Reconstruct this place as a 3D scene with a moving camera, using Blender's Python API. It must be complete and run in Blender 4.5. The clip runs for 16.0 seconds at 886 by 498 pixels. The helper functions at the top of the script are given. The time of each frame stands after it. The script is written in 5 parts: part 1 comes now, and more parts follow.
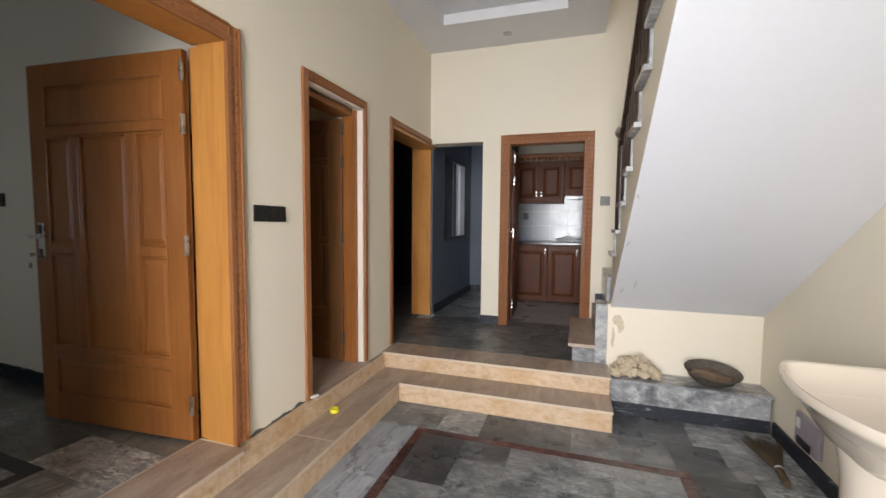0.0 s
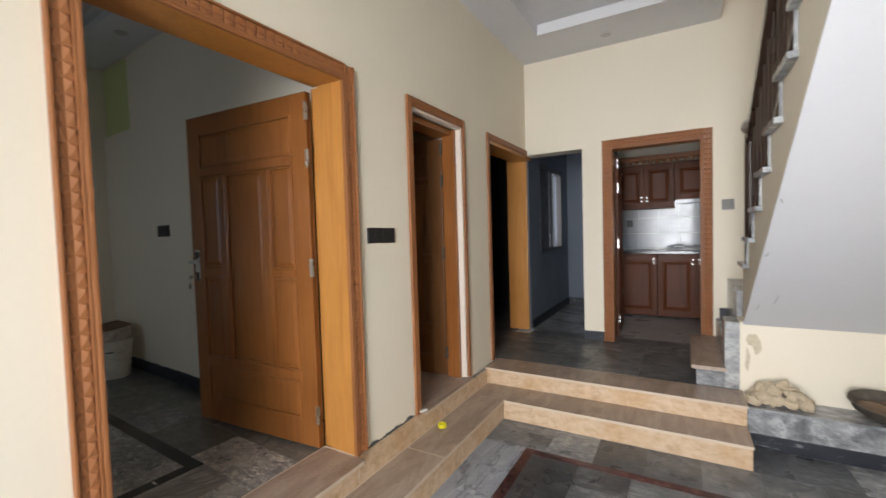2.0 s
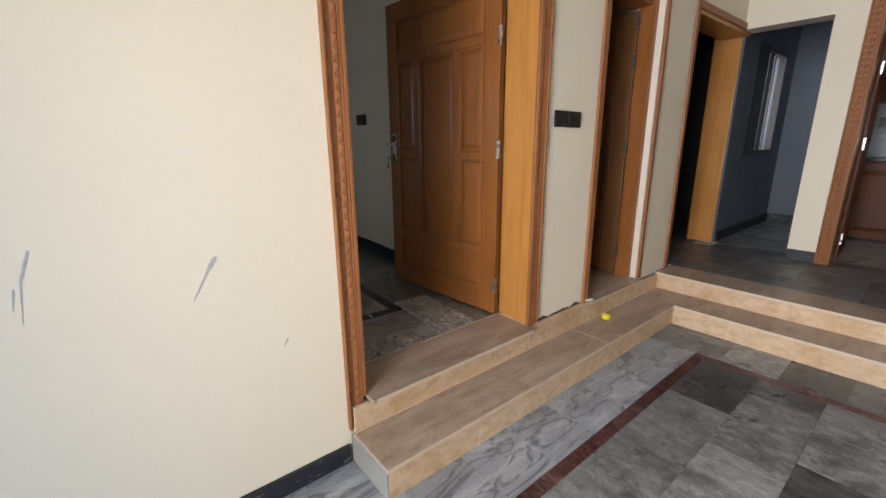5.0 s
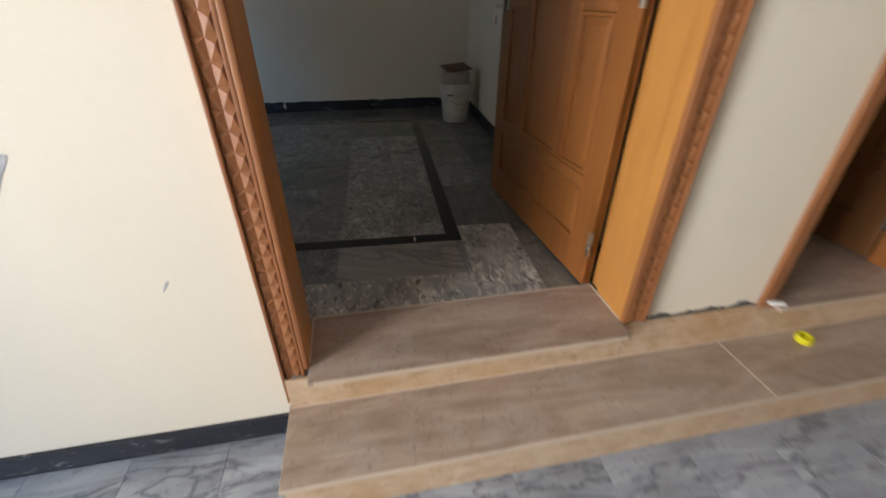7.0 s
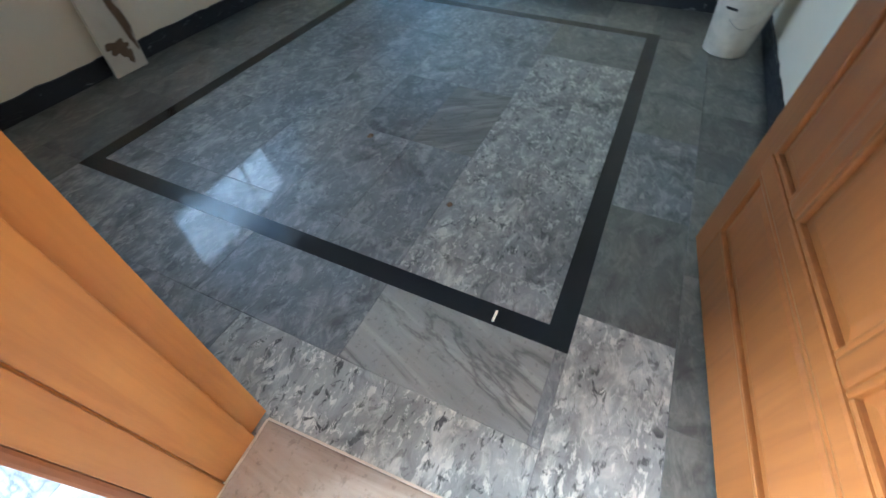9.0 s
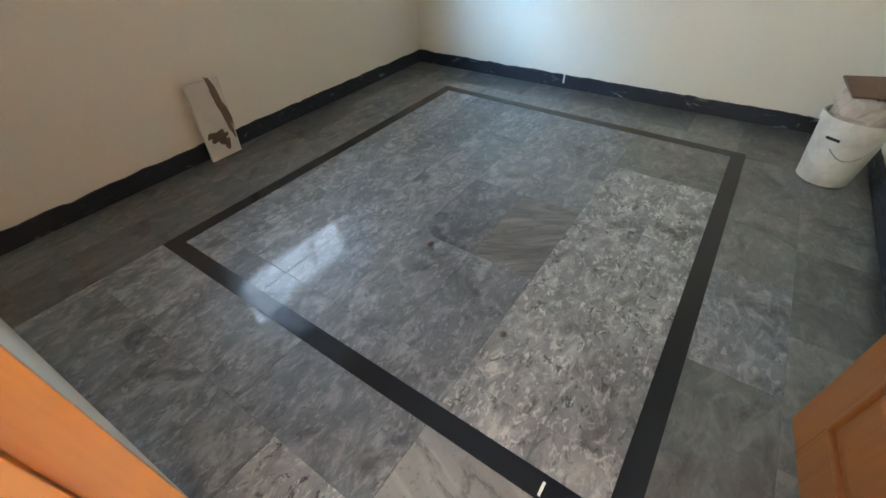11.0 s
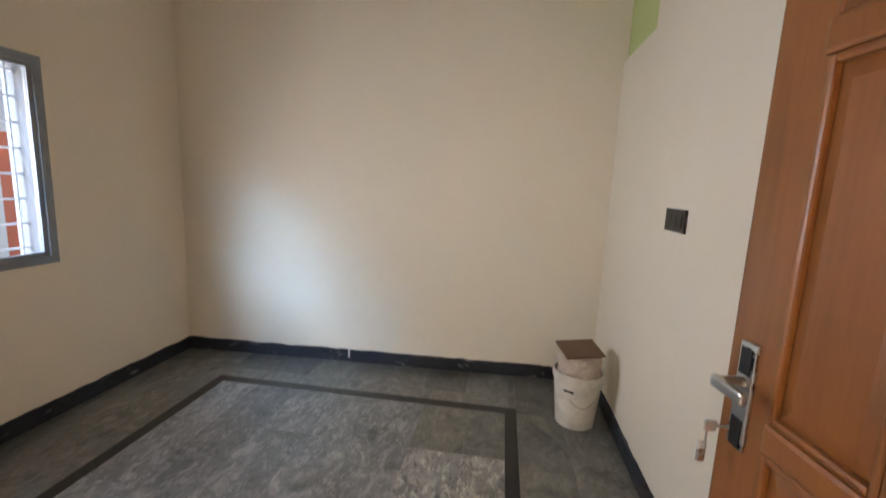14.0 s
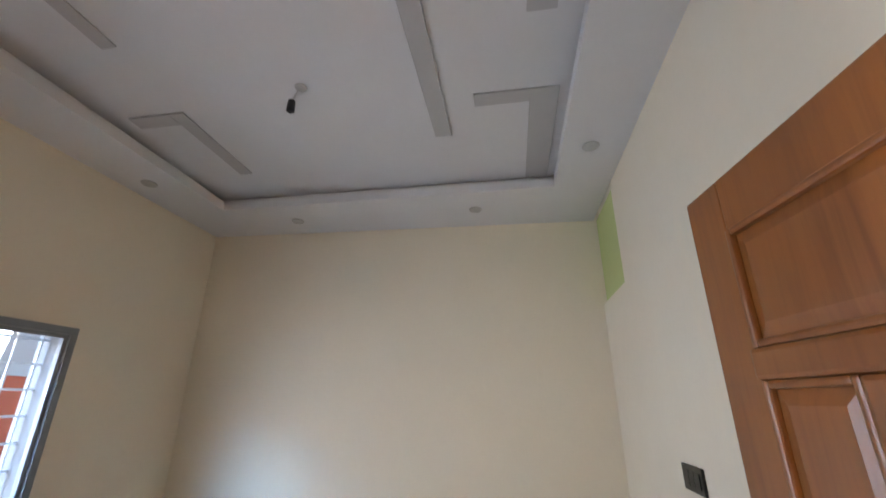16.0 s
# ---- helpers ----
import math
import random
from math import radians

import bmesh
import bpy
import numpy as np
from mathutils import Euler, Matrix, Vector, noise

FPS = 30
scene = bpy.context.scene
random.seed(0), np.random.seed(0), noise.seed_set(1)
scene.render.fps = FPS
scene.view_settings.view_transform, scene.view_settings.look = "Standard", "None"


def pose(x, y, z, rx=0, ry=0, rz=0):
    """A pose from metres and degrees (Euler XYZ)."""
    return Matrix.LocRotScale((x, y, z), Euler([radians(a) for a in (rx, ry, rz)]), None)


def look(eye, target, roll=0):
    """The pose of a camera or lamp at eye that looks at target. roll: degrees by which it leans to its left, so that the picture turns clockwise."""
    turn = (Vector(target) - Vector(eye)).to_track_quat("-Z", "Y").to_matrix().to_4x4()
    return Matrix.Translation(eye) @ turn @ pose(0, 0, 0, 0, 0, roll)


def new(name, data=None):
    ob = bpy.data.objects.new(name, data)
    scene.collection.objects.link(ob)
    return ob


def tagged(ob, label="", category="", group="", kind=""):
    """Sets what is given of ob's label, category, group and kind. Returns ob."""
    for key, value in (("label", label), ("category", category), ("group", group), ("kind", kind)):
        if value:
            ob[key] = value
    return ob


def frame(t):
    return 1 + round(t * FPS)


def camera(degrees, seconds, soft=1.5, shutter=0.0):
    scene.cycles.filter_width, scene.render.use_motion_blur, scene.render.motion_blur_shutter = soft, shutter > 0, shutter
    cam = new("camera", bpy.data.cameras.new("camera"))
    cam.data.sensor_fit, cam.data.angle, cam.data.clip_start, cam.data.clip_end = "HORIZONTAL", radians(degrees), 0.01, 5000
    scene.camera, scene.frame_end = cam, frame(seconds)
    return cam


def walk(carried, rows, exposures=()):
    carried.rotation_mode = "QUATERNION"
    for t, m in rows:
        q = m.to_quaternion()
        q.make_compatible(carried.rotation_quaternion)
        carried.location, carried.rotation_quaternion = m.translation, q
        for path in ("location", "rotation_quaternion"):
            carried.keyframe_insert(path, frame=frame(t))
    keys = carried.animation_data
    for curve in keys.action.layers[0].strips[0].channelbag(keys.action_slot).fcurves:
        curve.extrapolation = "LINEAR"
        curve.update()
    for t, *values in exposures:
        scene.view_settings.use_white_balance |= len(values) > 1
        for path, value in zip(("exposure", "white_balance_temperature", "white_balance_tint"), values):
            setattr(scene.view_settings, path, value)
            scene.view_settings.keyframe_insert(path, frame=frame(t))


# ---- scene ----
cam = camera(93.8, 16.0, shutter=0.4)
PATH = [
    (0, (0.826, 1.382, 1.467), (0.215, 3.282, 1.332), 0.5),
    (0.5, (0.797, 1.362, 1.498), (0.077, 3.225, 1.389), -0.9),
    (1, (0.779, 1.376, 1.493), (-0.005, 3.212, 1.371), -1.6),
    (1.5, (0.754, 1.348, 1.525), (-0.175, 3.117, 1.431), -2.4),
    (2, (0.741, 1.357, 1.506), (-0.263, 3.085, 1.426), -1.7),
    (2.5, (0.716, 1.223, 1.497), (-0.66, 2.674, 1.486), 0.3),
    (3, (0.699, 1.202, 1.486), (-0.79, 2.537, 1.457), 0.3),
    (3.5, (0.694, 1.19, 1.476), (-0.808, 2.505, 1.348), -0.1),
    (4, (0.683, 1.147, 1.409), (-0.802, 2.444, 1.076), -0.6),
    (4.5, (0.671, 1.097, 1.386), (-0.8, 2.385, 0.962), -0.5),
    (6.8, (0.338, 2.036, 1.322), (-1.301, 2.532, 0.288), 0.3),
    (7, (0.184, 2.147, 1.313), (-1.485, 2.488, 0.265), 0.4),
    (7.2, (0.022, 2.25, 1.316), (-1.67, 2.461, 0.271), -0.7),
    (7.4, (-0.121, 2.327, 1.319), (-1.814, 2.502, 0.267), -1.4),
    (7.5, (-0.194, 2.356, 1.291), (-1.879, 2.49, 0.221), -1.9),
    (7.6, (-0.304, 2.365, 1.26), (-1.955, 2.482, 0.136), -0.8),
    (7.8, (-0.532, 2.394, 1.255), (-2.102, 2.419, 0.016), 1.5),
    (8, (-0.69, 2.394, 1.314), (-2.206, 2.344, 0.01), 3.0),
    (8.5, (-0.837, 2.406, 1.361), (-2.099, 2.081, -0.156), -1.4),
    (9, (-0.881, 2.464, 1.374), (-2.08, 1.971, -0.149), -0.6),
    (9.5, (-0.917, 2.476, 1.397), (-2.114, 1.779, -0.046), -0.0),
    (12, (-1.192, 2.314, 1.528), (-2.539, 1.549, 0.263), 0.5),
    (12.5, (-1.242, 2.384, 1.524), (-2.737, 1.922, 0.279), 0.6),
    (13, (-1.285, 2.41, 1.524), (-2.945, 2.137, 0.443), 1.8),
    (13.5, (-1.285, 2.404, 1.622), (-3.16, 2.221, 0.95), 2.9),
    (14, (-1.272, 2.408, 1.694), (-3.241, 2.237, 1.388), 2.5),
    (14.5, (-1.249, 2.417, 1.75), (-3.244, 2.266, 1.743), 2.5),
    (15, (-1.212, 2.424, 1.802), (-3.191, 2.296, 2.061), 2.1),
    (15.5, (-1.186, 2.429, 1.834), (-3.12, 2.291, 2.323), 1.4),
    (16, (-1.163, 2.439, 1.872), (-3.03, 2.237, 2.561), 0.2),
]
EXPOSURES = [(0, -0.36, 7450, 17), (2.5, -0.46, 7350, 16), (4.5, -0.62, 7450, 18), (7.0, -0.45, 7350, 17), (7.5, -0.2, 7500, 18), (8.2, 1.25, 5900, 10), (9.0, 1.9, 5600, 5), (9.5, 2.15, 5600, 3), (11.8, 2.3, 8000, 20), (12.5, 2.45, 8900, 25), (13.0, 2.35, 9300, 25), (13.5, 2.1, 10000, 26), (14.0, 1.92, 8300, 25), (14.5, 1.85, 7500, 24), (16, 1.85, 7400, 22)]
walk(cam, [(t, look(eye, target, roll)) for t, eye, target, roll in PATH], EXPOSURES)

# the bedroom stands three degrees out of square with the hall
ROOM = pose(-1.02, 2.38, 0, 0, 0, -3.0) @ pose(1.0, -2.4, 0)
HALL = Matrix()
base = [HALL]

# ---- world, sun, large lights ----
world = bpy.data.worlds.new("sky")
scene.world = world
world.use_nodes = True
sky = world.node_tree.nodes.new("ShaderNodeTexSky")
sky.sky_type, sky.sun_disc = "NISHITA", False
sky.sun_elevation, sky.sun_rotation = radians(25), radians(115)
world.node_tree.links.new(sky.outputs[0], world.node_tree.nodes["Background"].inputs[0])
world.node_tree.nodes["Background"].inputs[1].default_value = 0.13


def sun_lamp():
    lamp = bpy.data.lights.new("sun", "SUN")
    lamp.energy, lamp.angle, lamp.color = 4.6, radians(31), (0.25, 0.56, 1.0)
    ob = new("sun", lamp)
    ob.matrix_basis = ROOM @ look((9.0, -4.5, 5.4), (0, 0, 0))
    return ob


def area_light(name, eye, target, w, h, watts, colour, spread=180):
    lamp = bpy.data.lights.new(name, "AREA")
    lamp.shape, lamp.size, lamp.size_y = "RECTANGLE", w, h
    lamp.energy, lamp.color, lamp.spread = watts, colour, radians(spread)
    ob = new(name, lamp)
    ob.matrix_basis = base[0] @ look(eye, target)
    return ob


sun_lamp()
area_light("entrance_daylight", (0.8, -0.62, 1.85), (0.6, 3.2, 1.6), 2.6, 3.2, 350, (0.765, 0.878, 1.0), 107)
base[0] = ROOM
area_light("lane_daylight", (-2.3, -0.8, 1.75), (-2.5, 3, 1.1), 2.2, 1.3, 25, (0.60, 0.78, 1.0))
base[0] = HALL
area_light("kitchen_window_daylight", (1.72, 6.95, 1.8), (0.4, 7.3, 1.3), 0.45, 0.7, 0.75, (1, 0.95, 0.88))
# unseen fill lamp added inside the closed stair well; no window there
area_light("upper_floor_daylight", (1.65, 2.2, 5.3), (1.65, 4.2, 2.2), 0.9, 1.6, 18, (1, 0.98, 0.95))


# ---- materials ----
def ramp(nodes, stops):
    n = nodes.new("ShaderNodeValToRGB")
    e = n.color_ramp.elements
    while len(e) > 1:
        e.remove(e[-1])
    e[0].position, e[0].color = stops[0][0], (*stops[0][1], 1)
    for p, c in stops[1:]:
        k = e.new(p)
        k.color = (*c, 1)
    return n


class Mat:
    """A small builder of node materials."""

    def __init__(self, name, rough=0.6, metal=0.0, coat=0.0):
        self.m = bpy.data.materials.new(name)
        self.m.use_nodes = True
        self.t = self.m.node_tree
        self.n, self.l = self.t.nodes, self.t.links
        self.b = self.n["Principled BSDF"]
        self.b.inputs["Roughness"].default_value = rough
        self.b.inputs["Metallic"].default_value = metal
        self.b.inputs["Coat Weight"].default_value = coat
        self.b.inputs["Coat Roughness"].default_value = 0.08
        self.co = self.n.new("ShaderNodeTexCoord").outputs["Object"]

    def link(self, a, b):
        self.l.new(a, b)

    def vary(self, amount=40.0):
        """Shift the pattern by each object's own random number."""
        info = self.n.new("ShaderNodeObjectInfo")
        mul = self.n.new("ShaderNodeVectorMath")
        mul.operation = "MULTIPLY_ADD"
        self.link(info.outputs["Random"], mul.inputs[0])
        mul.inputs[1].default_value = (amount, amount * 1.7, amount * 0.6)
        self.link(self.co, mul.inputs[2])
        self.co = mul.outputs[0]
        return info.outputs["Random"]

    def scaled(self, s, turn=0.0):
        mp = self.n.new("ShaderNodeMapping")
        mp.vector_type = "TEXTURE"
        mp.inputs["Rotation"].default_value = (0, 0, radians(turn))
        mp.inputs["Scale"].default_value = tuple(1.0 / v for v in s)
        self.link(self.co, mp.inputs[0])
        return mp.outputs[0]

    def noise(self, scale, detail=4.0, rough=0.55, dist=0.0, co=None):
        k = self.n.new("ShaderNodeTexNoise")
        k.inputs["Scale"].default_value, k.inputs["Detail"].default_value = scale, detail
        k.inputs["Roughness"].default_value, k.inputs["Distortion"].default_value = rough, dist
        self.link(co if co else self.co, k.inputs["Vector"])
        return k.outputs["Fac"]

    def ramp(self, fac, stops):
        r = ramp(self.n, stops)
        self.link(fac, r.inputs[0])
        return r.outputs[0]

    def mix(self, fac, a, b, how="MIX"):
        k = self.n.new("ShaderNodeMix")
        k.data_type, k.blend_type = "RGBA", how
        for value, socket in ((fac, k.inputs[0]), (a, k.inputs[6]), (b, k.inputs[7])):
            if isinstance(value, (int, float)):
                socket.default_value = value
            elif isinstance(value, tuple):
                socket.default_value = (*value, 1)
            else:
                self.link(value, socket)
        return k.outputs[2]

    def colour(self, c):
        if isinstance(c, tuple):
            self.b.inputs["Base Color"].default_value = (*c, 1)
        else:
            self.link(c, self.b.inputs["Base Color"])
        return self

    def rough(self, fac, lo, hi):
        r = self.ramp(fac, [(0.25, (lo,) * 3), (0.75, (hi,) * 3)])
        self.link(r, self.b.inputs["Roughness"])
        return self

    def bump(self, fac, strength=0.2, distance=0.002):
        k = self.n.new("ShaderNodeBump")
        k.inputs["Strength"].default_value, k.inputs["Distance"].default_value = strength, distance
        self.link(fac, k.inputs["Height"])
        self.link(k.outputs[0], self.b.inputs["Normal"])
        return self


def paint(name, base, stain, grime=0.5, rough=0.62):
    k = Mat(name, rough)
    big = k.noise(1.3, 5, 0.6)
    fine = k.noise(38, 4, 0.6)
    c = k.mix(k.ramp(big, [(0.35, (0, 0, 0)), (0.75, (grime,) * 3)]), base, stain)
    c = k.mix(k.ramp(fine, [(0.4, (0, 0, 0)), (0.8, (0.16,) * 3)]), c, tuple(v * 0.86 for v in base))
    return k.colour(c).rough(big, rough - 0.12, rough + 0.12).bump(fine, 0.12, 0.0015).m


def marble(name, dark, mid, light, rough=(0.12, 0.3), scale=1.0, tones=(0.55, 0.86, 0.97, 1.1), kinds=(0.05, 0.5)):
    """Grey marble: some tiles flecked and pale, some cloudy with dark streaks, each with its own tone."""
    k = Mat(name, 0.2)
    rnd = k.vary(23.0)
    pick = k.n.new("ShaderNodeMath")
    pick.operation = "FRACT"
    seven = k.n.new("ShaderNodeMath")
    seven.operation = "MULTIPLY"
    seven.inputs[1].default_value = 7.31
    k.link(rnd, seven.inputs[0])
    k.link(seven.outputs[0], pick.inputs[0])
    cloud = k.noise(3.0 * scale, 7, 0.62, 0.4)
    mid2 = k.noise(11.0 * scale, 6, 0.7, 0.5)
    chip = k.noise(1.0, 6, 0.78, 0.35, co=k.scaled((14 * scale, 27 * scale, 16)))
    fleck = k.noise(42 * scale, 4, 0.68, 0.4)
    streak = k.noise(1.0, 6, 0.6, 0.9, co=k.scaled((1.6 * scale, 6.0 * scale, 3)))
    # pale flecked sort
    a = k.ramp(cloud, [(0.3, tuple(0.5 * (x + y) for x, y in zip(dark, mid))), (0.55, mid), (0.75, tuple(0.5 * (x + y) for x, y in zip(light, mid)))])
    a = k.mix(k.ramp(chip, [(0.5, (0, 0, 0)), (0.58, (0.85,) * 3)]), a, light)
    a = k.mix(k.ramp(chip, [(0.36, (0.8,) * 3), (0.45, (0, 0, 0))]), a, dark)
    a = k.mix(k.ramp(fleck, [(0.32, (0.55,) * 3), (0.4, (0, 0, 0))]), a, tuple(v * 0.5 for v in dark))
    # cloudy streaked sort
    b = k.ramp(mid2, [(0.3, dark), (0.52, tuple(0.62 * v for v in mid)), (0.72, mid)])
    b = k.mix(k.ramp(streak, [(0.5, (0, 0, 0)), (0.56, (0.5,) * 3), (0.66, (0, 0, 0))]), b, tuple(v * 0.7 for v in dark))
    b = k.mix(k.ramp(streak, [(0.34, (0.4,) * 3), (0.46, (0, 0, 0))]), b, tuple(0.6 * v for v in light))
    c = k.mix(k.ramp(pick.outputs[0], [(0.4, (kinds[0],) * 3), (0.75, (kinds[1],) * 3)]), a, b)
    tone = k.ramp(rnd, [(0.0, (tones[0],) * 3), (0.16, (tones[1], tones[1], tones[1] * 1.03)), (0.3, (tones[2],) * 3), (0.7, (1.0, 1.0, 0.985)), (1.0, (tones[3], tones[3], tones[3] * 0.97))])
    c = k.mix(1.0, c, tone, "MULTIPLY")
    blot = k.noise(4.0 * scale, 5, 0.6, 0.9)
    c = k.mix(1.0, c, k.ramp(blot, [(0.36, (0.5, 0.5, 0.52)), (0.52, (1, 1, 1))]), "MULTIPLY")
    return k.colour(c).rough(cloud, *rough).bump(fleck, 0.02, 0.0006).m


def flecked_marble(name, base, pale, dark, amount=1.0, rough=(0.36, 0.55), tone=(0.8, 1.08)):
    """Polished stone full of small pale and dark chips that gather in patches."""
    k = Mat(name, 0.1, coat=0.62)
    k.b.inputs["Coat Roughness"].default_value = 0.055
    rnd = k.vary(23.0)
    cloud, patch = k.noise(4.5, 5, 0.6, 0.5), k.noise(6.0, 4, 0.6, 0.8)
    soft = k.noise(1.0, 6, 0.68, 0.9, co=k.scaled((8, 13, 9)))
    chip = k.noise(1.0, 5, 0.68, 0.5, co=k.scaled((24, 42, 28)))
    dot = k.noise(1.0, 5, 0.66, 0.9, co=k.scaled((24, 40, 30)))
    c = k.ramp(cloud, [(0.3, tuple(0.72 * v for v in base)), (0.5, base), (0.7, tuple(1.16 * v for v in base))])
    c = k.mix(k.ramp(soft, [(0.5, (0, 0, 0)), (0.66, (0.6,) * 3)]), c, pale)
    c = k.mix(k.ramp(soft, [(0.36, (0.62,) * 3), (0.48, (0, 0, 0))]), c, tuple(0.5 * (a + b) for a, b in zip(base, dark)))
    where = k.ramp(patch, [(0.34, (0.25 * amount,) * 3), (0.58, (amount,) * 3)])
    c = k.mix(k.mix(1.0, where, k.ramp(chip, [(0.54, (0, 0, 0)), (0.60, (0.68,) * 3)]), "MULTIPLY"), c, pale)
    c = k.mix(k.mix(1.0, where, k.ramp(dot, [(0.38, (0.62,) * 3), (0.44, (0, 0, 0))]), "MULTIPLY"), c, dark)
    lo, hi = tone
    c = k.mix(1.0, c, k.ramp(rnd, [(0.0, (lo, lo, lo * 1.02)), (0.3, (0.94,) * 3), (0.7, (1.0, 0.995, 0.98)), (1.0, (hi, hi * 0.99, hi * 0.96))]), "MULTIPLY")
    smoke = k.noise(3.4, 5, 0.6, 1.1)
    c = k.mix(1.0, c, k.ramp(smoke, [(0.33, (0.5, 0.5, 0.51)), (0.45, (1, 1, 1))]), "MULTIPLY")
    return k.colour(c).rough(cloud, *rough).m


def veined_marble(name, base, pale, dark, along, rough=(0.36, 0.55), strength=0.8, turn=0.0):
    """Smooth cloudy stone crossed by a few dark veins."""
    k = Mat(name, 0.1, coat=0.62)
    k.b.inputs["Coat Roughness"].default_value = 0.055
    k.vary(13.0)
    cloud, fine = k.noise(1.0, 6, 0.6, 0.8, co=k.scaled(tuple(1.4 * v for v in along), turn)), k.noise(60, 3, 0.6)
    vein = k.noise(1.0, 5, 0.55, 1.1, co=k.scaled(along, turn))
    c = k.ramp(cloud, [(0.3, tuple(0.7 * v for v in base)), (0.52, base), (0.72, pale)])
    c = k.mix(k.ramp(vein, [(0.44, (0, 0, 0)), (0.475, (strength,) * 3), (0.49, (strength * 0.4,) * 3), (0.53, (0, 0, 0))]), c, dark)
    c = k.mix(k.ramp(fine, [(0.33, (0.3,) * 3), (0.42, (0, 0, 0))]), c, dark)
    return k.colour(c).rough(cloud, *rough).m


def wood(name, pale, deep, rough=0.38, coat=0.25, along=(16, 16, 1.1), gloss=0.5):
    k = Mat(name, rough, coat=coat)
    k.b.inputs["Specular IOR Level"].default_value = gloss
    k.vary(9.0)
    grain = k.noise(1.0, 6, 0.62, 1.2, co=k.scaled(along))
    fine = k.noise(1.0, 3, 0.5, co=k.scaled(tuple(5 * v for v in along)))
    blot = k.noise(2.3, 4, 0.6)
    c = k.ramp(grain, [(0.2, deep), (0.5, tuple(0.7 * a + 0.3 * b for a, b in zip(pale, deep))), (0.85, pale)])
    c = k.mix(k.ramp(fine, [(0.34, (0.14,) * 3), (0.5, (0, 0, 0))]), c, tuple(v * 0.6 for v in deep))
    c = k.mix(k.ramp(blot, [(0.35, (0.28,) * 3), (0.6, (0, 0, 0))]), c, tuple(v * 0.75 for v in deep))
    return k.colour(c).rough(blot, rough - 0.08, rough + 0.1).bump(fine, 0.05, 0.0006).m


def plain(name, base, rough=0.5, metal=0.0, wear=0.25, scale=9.0, coat=0.0):
    k = Mat(name, rough, metal, coat)
    big, fine = k.noise(scale, 5, 0.6), k.noise(scale * 9, 3, 0.6)
    c = k.mix(k.ramp(big, [(0.4, (0, 0, 0)), (0.75, (wear,) * 3)]), base, tuple(v * 0.6 for v in base))
    return k.colour(c).rough(big, max(0.03, rough - 0.08), rough + 0.1).bump(fine, 0.06, 0.001).m


def glowing(name, colour, strength):
    k = Mat(name)
    k.b.inputs["Emission Color"].default_value = (*colour, 1)
    k.b.inputs["Emission Strength"].default_value = strength
    return k.colour(colour).m


def brown_tile():
    k = Mat("brown_tile", 0.3)
    k.vary(17.0)
    veins = k.noise(1.0, 7, 0.65, 1.4, co=k.scaled((9, 2.0, 9)))
    dust = k.noise(5.5, 6, 0.65)
    speck = k.noise(60, 3, 0.6)
    c = k.ramp(veins, [(0.28, (0.25, 0.175, 0.125)), (0.5, (0.37, 0.27, 0.205)), (0.74, (0.5, 0.39, 0.3))])
    c = k.mix(k.ramp(dust, [(0.5, (0, 0, 0)), (0.72, (0.4,) * 3)]), c, (0.47, 0.41, 0.35))
    c = k.mix(k.ramp(speck, [(0.3, (0.4,) * 3), (0.42, (0, 0, 0))]), c, (0.13, 0.09, 0.06))
    return k.colour(c).rough(dust, 0.25, 0.5).bump(speck, 0.05, 0.001).m


def skirting_stone():
    k = Mat("black_skirting", 0.3)
    big, smear = k.noise(3.0, 5, 0.6), k.noise(1.0, 6, 0.7, 1.0, co=k.scaled((7, 7, 30)))
    c = k.ramp(big, [(0.3, (0.009, 0.011, 0.016)), (0.75, (0.026, 0.03, 0.042))])
    c = k.mix(k.ramp(smear, [(0.6, (0, 0, 0)), (0.68, (0.6,) * 3)]), c, (0.45, 0.45, 0.44))
    return k.colour(c).rough(smear, 0.36, 0.65).m


M_WALL = paint("cream_wall_paint", (0.81, 0.73, 0.59), (0.76, 0.675, 0.53))
M_SOFFIT = paint("white_soffit_paint", (0.70, 0.70, 0.72), (0.63, 0.63, 0.655), 0.35)
M_CEIL = paint("white_ceiling_paint", (0.72, 0.715, 0.72), (0.62, 0.615, 0.62), 0.4)
# dimmer copy of the ceiling white; carries the relief's soft shading as colour
M_CEIL_DIM = paint("shaded_ceiling_white", (0.50, 0.49, 0.485), (0.45, 0.44, 0.435), 0.4)
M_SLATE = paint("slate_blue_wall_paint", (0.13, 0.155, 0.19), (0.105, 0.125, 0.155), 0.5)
# near-black copy of the slate: the unlit room's darkness is in the colour
M_UNLIT_SLATE = paint("slate_darkened_as_unlit", (0.022, 0.025, 0.03), (0.018, 0.02, 0.025), 0.5)
M_GREEN = paint("pale_green_paint", (0.56, 0.62, 0.26), (0.48, 0.54, 0.22), 0.4)
M_BRICKRED = paint("orange_painted_masonry", (0.50, 0.09, 0.04), (0.38, 0.07, 0.03), 0.7)
M_WHITEOUT = paint("white_outside_render", (0.5, 0.52, 0.54), (0.38, 0.4, 0.42), 0.6)
M_HALL = marble("hall_marble", (0.11, 0.115, 0.125), (0.31, 0.315, 0.32), (0.62, 0.62, 0.61), rough=(0.2, 0.4), tones=(0.2, 0.34, 0.56, 0.9), kinds=(0.2, 0.9))
M_ROOM = flecked_marble("room_marble", (0.26, 0.257, 0.245), (0.60, 0.58, 0.52), (0.05, 0.05, 0.05), 1.3)
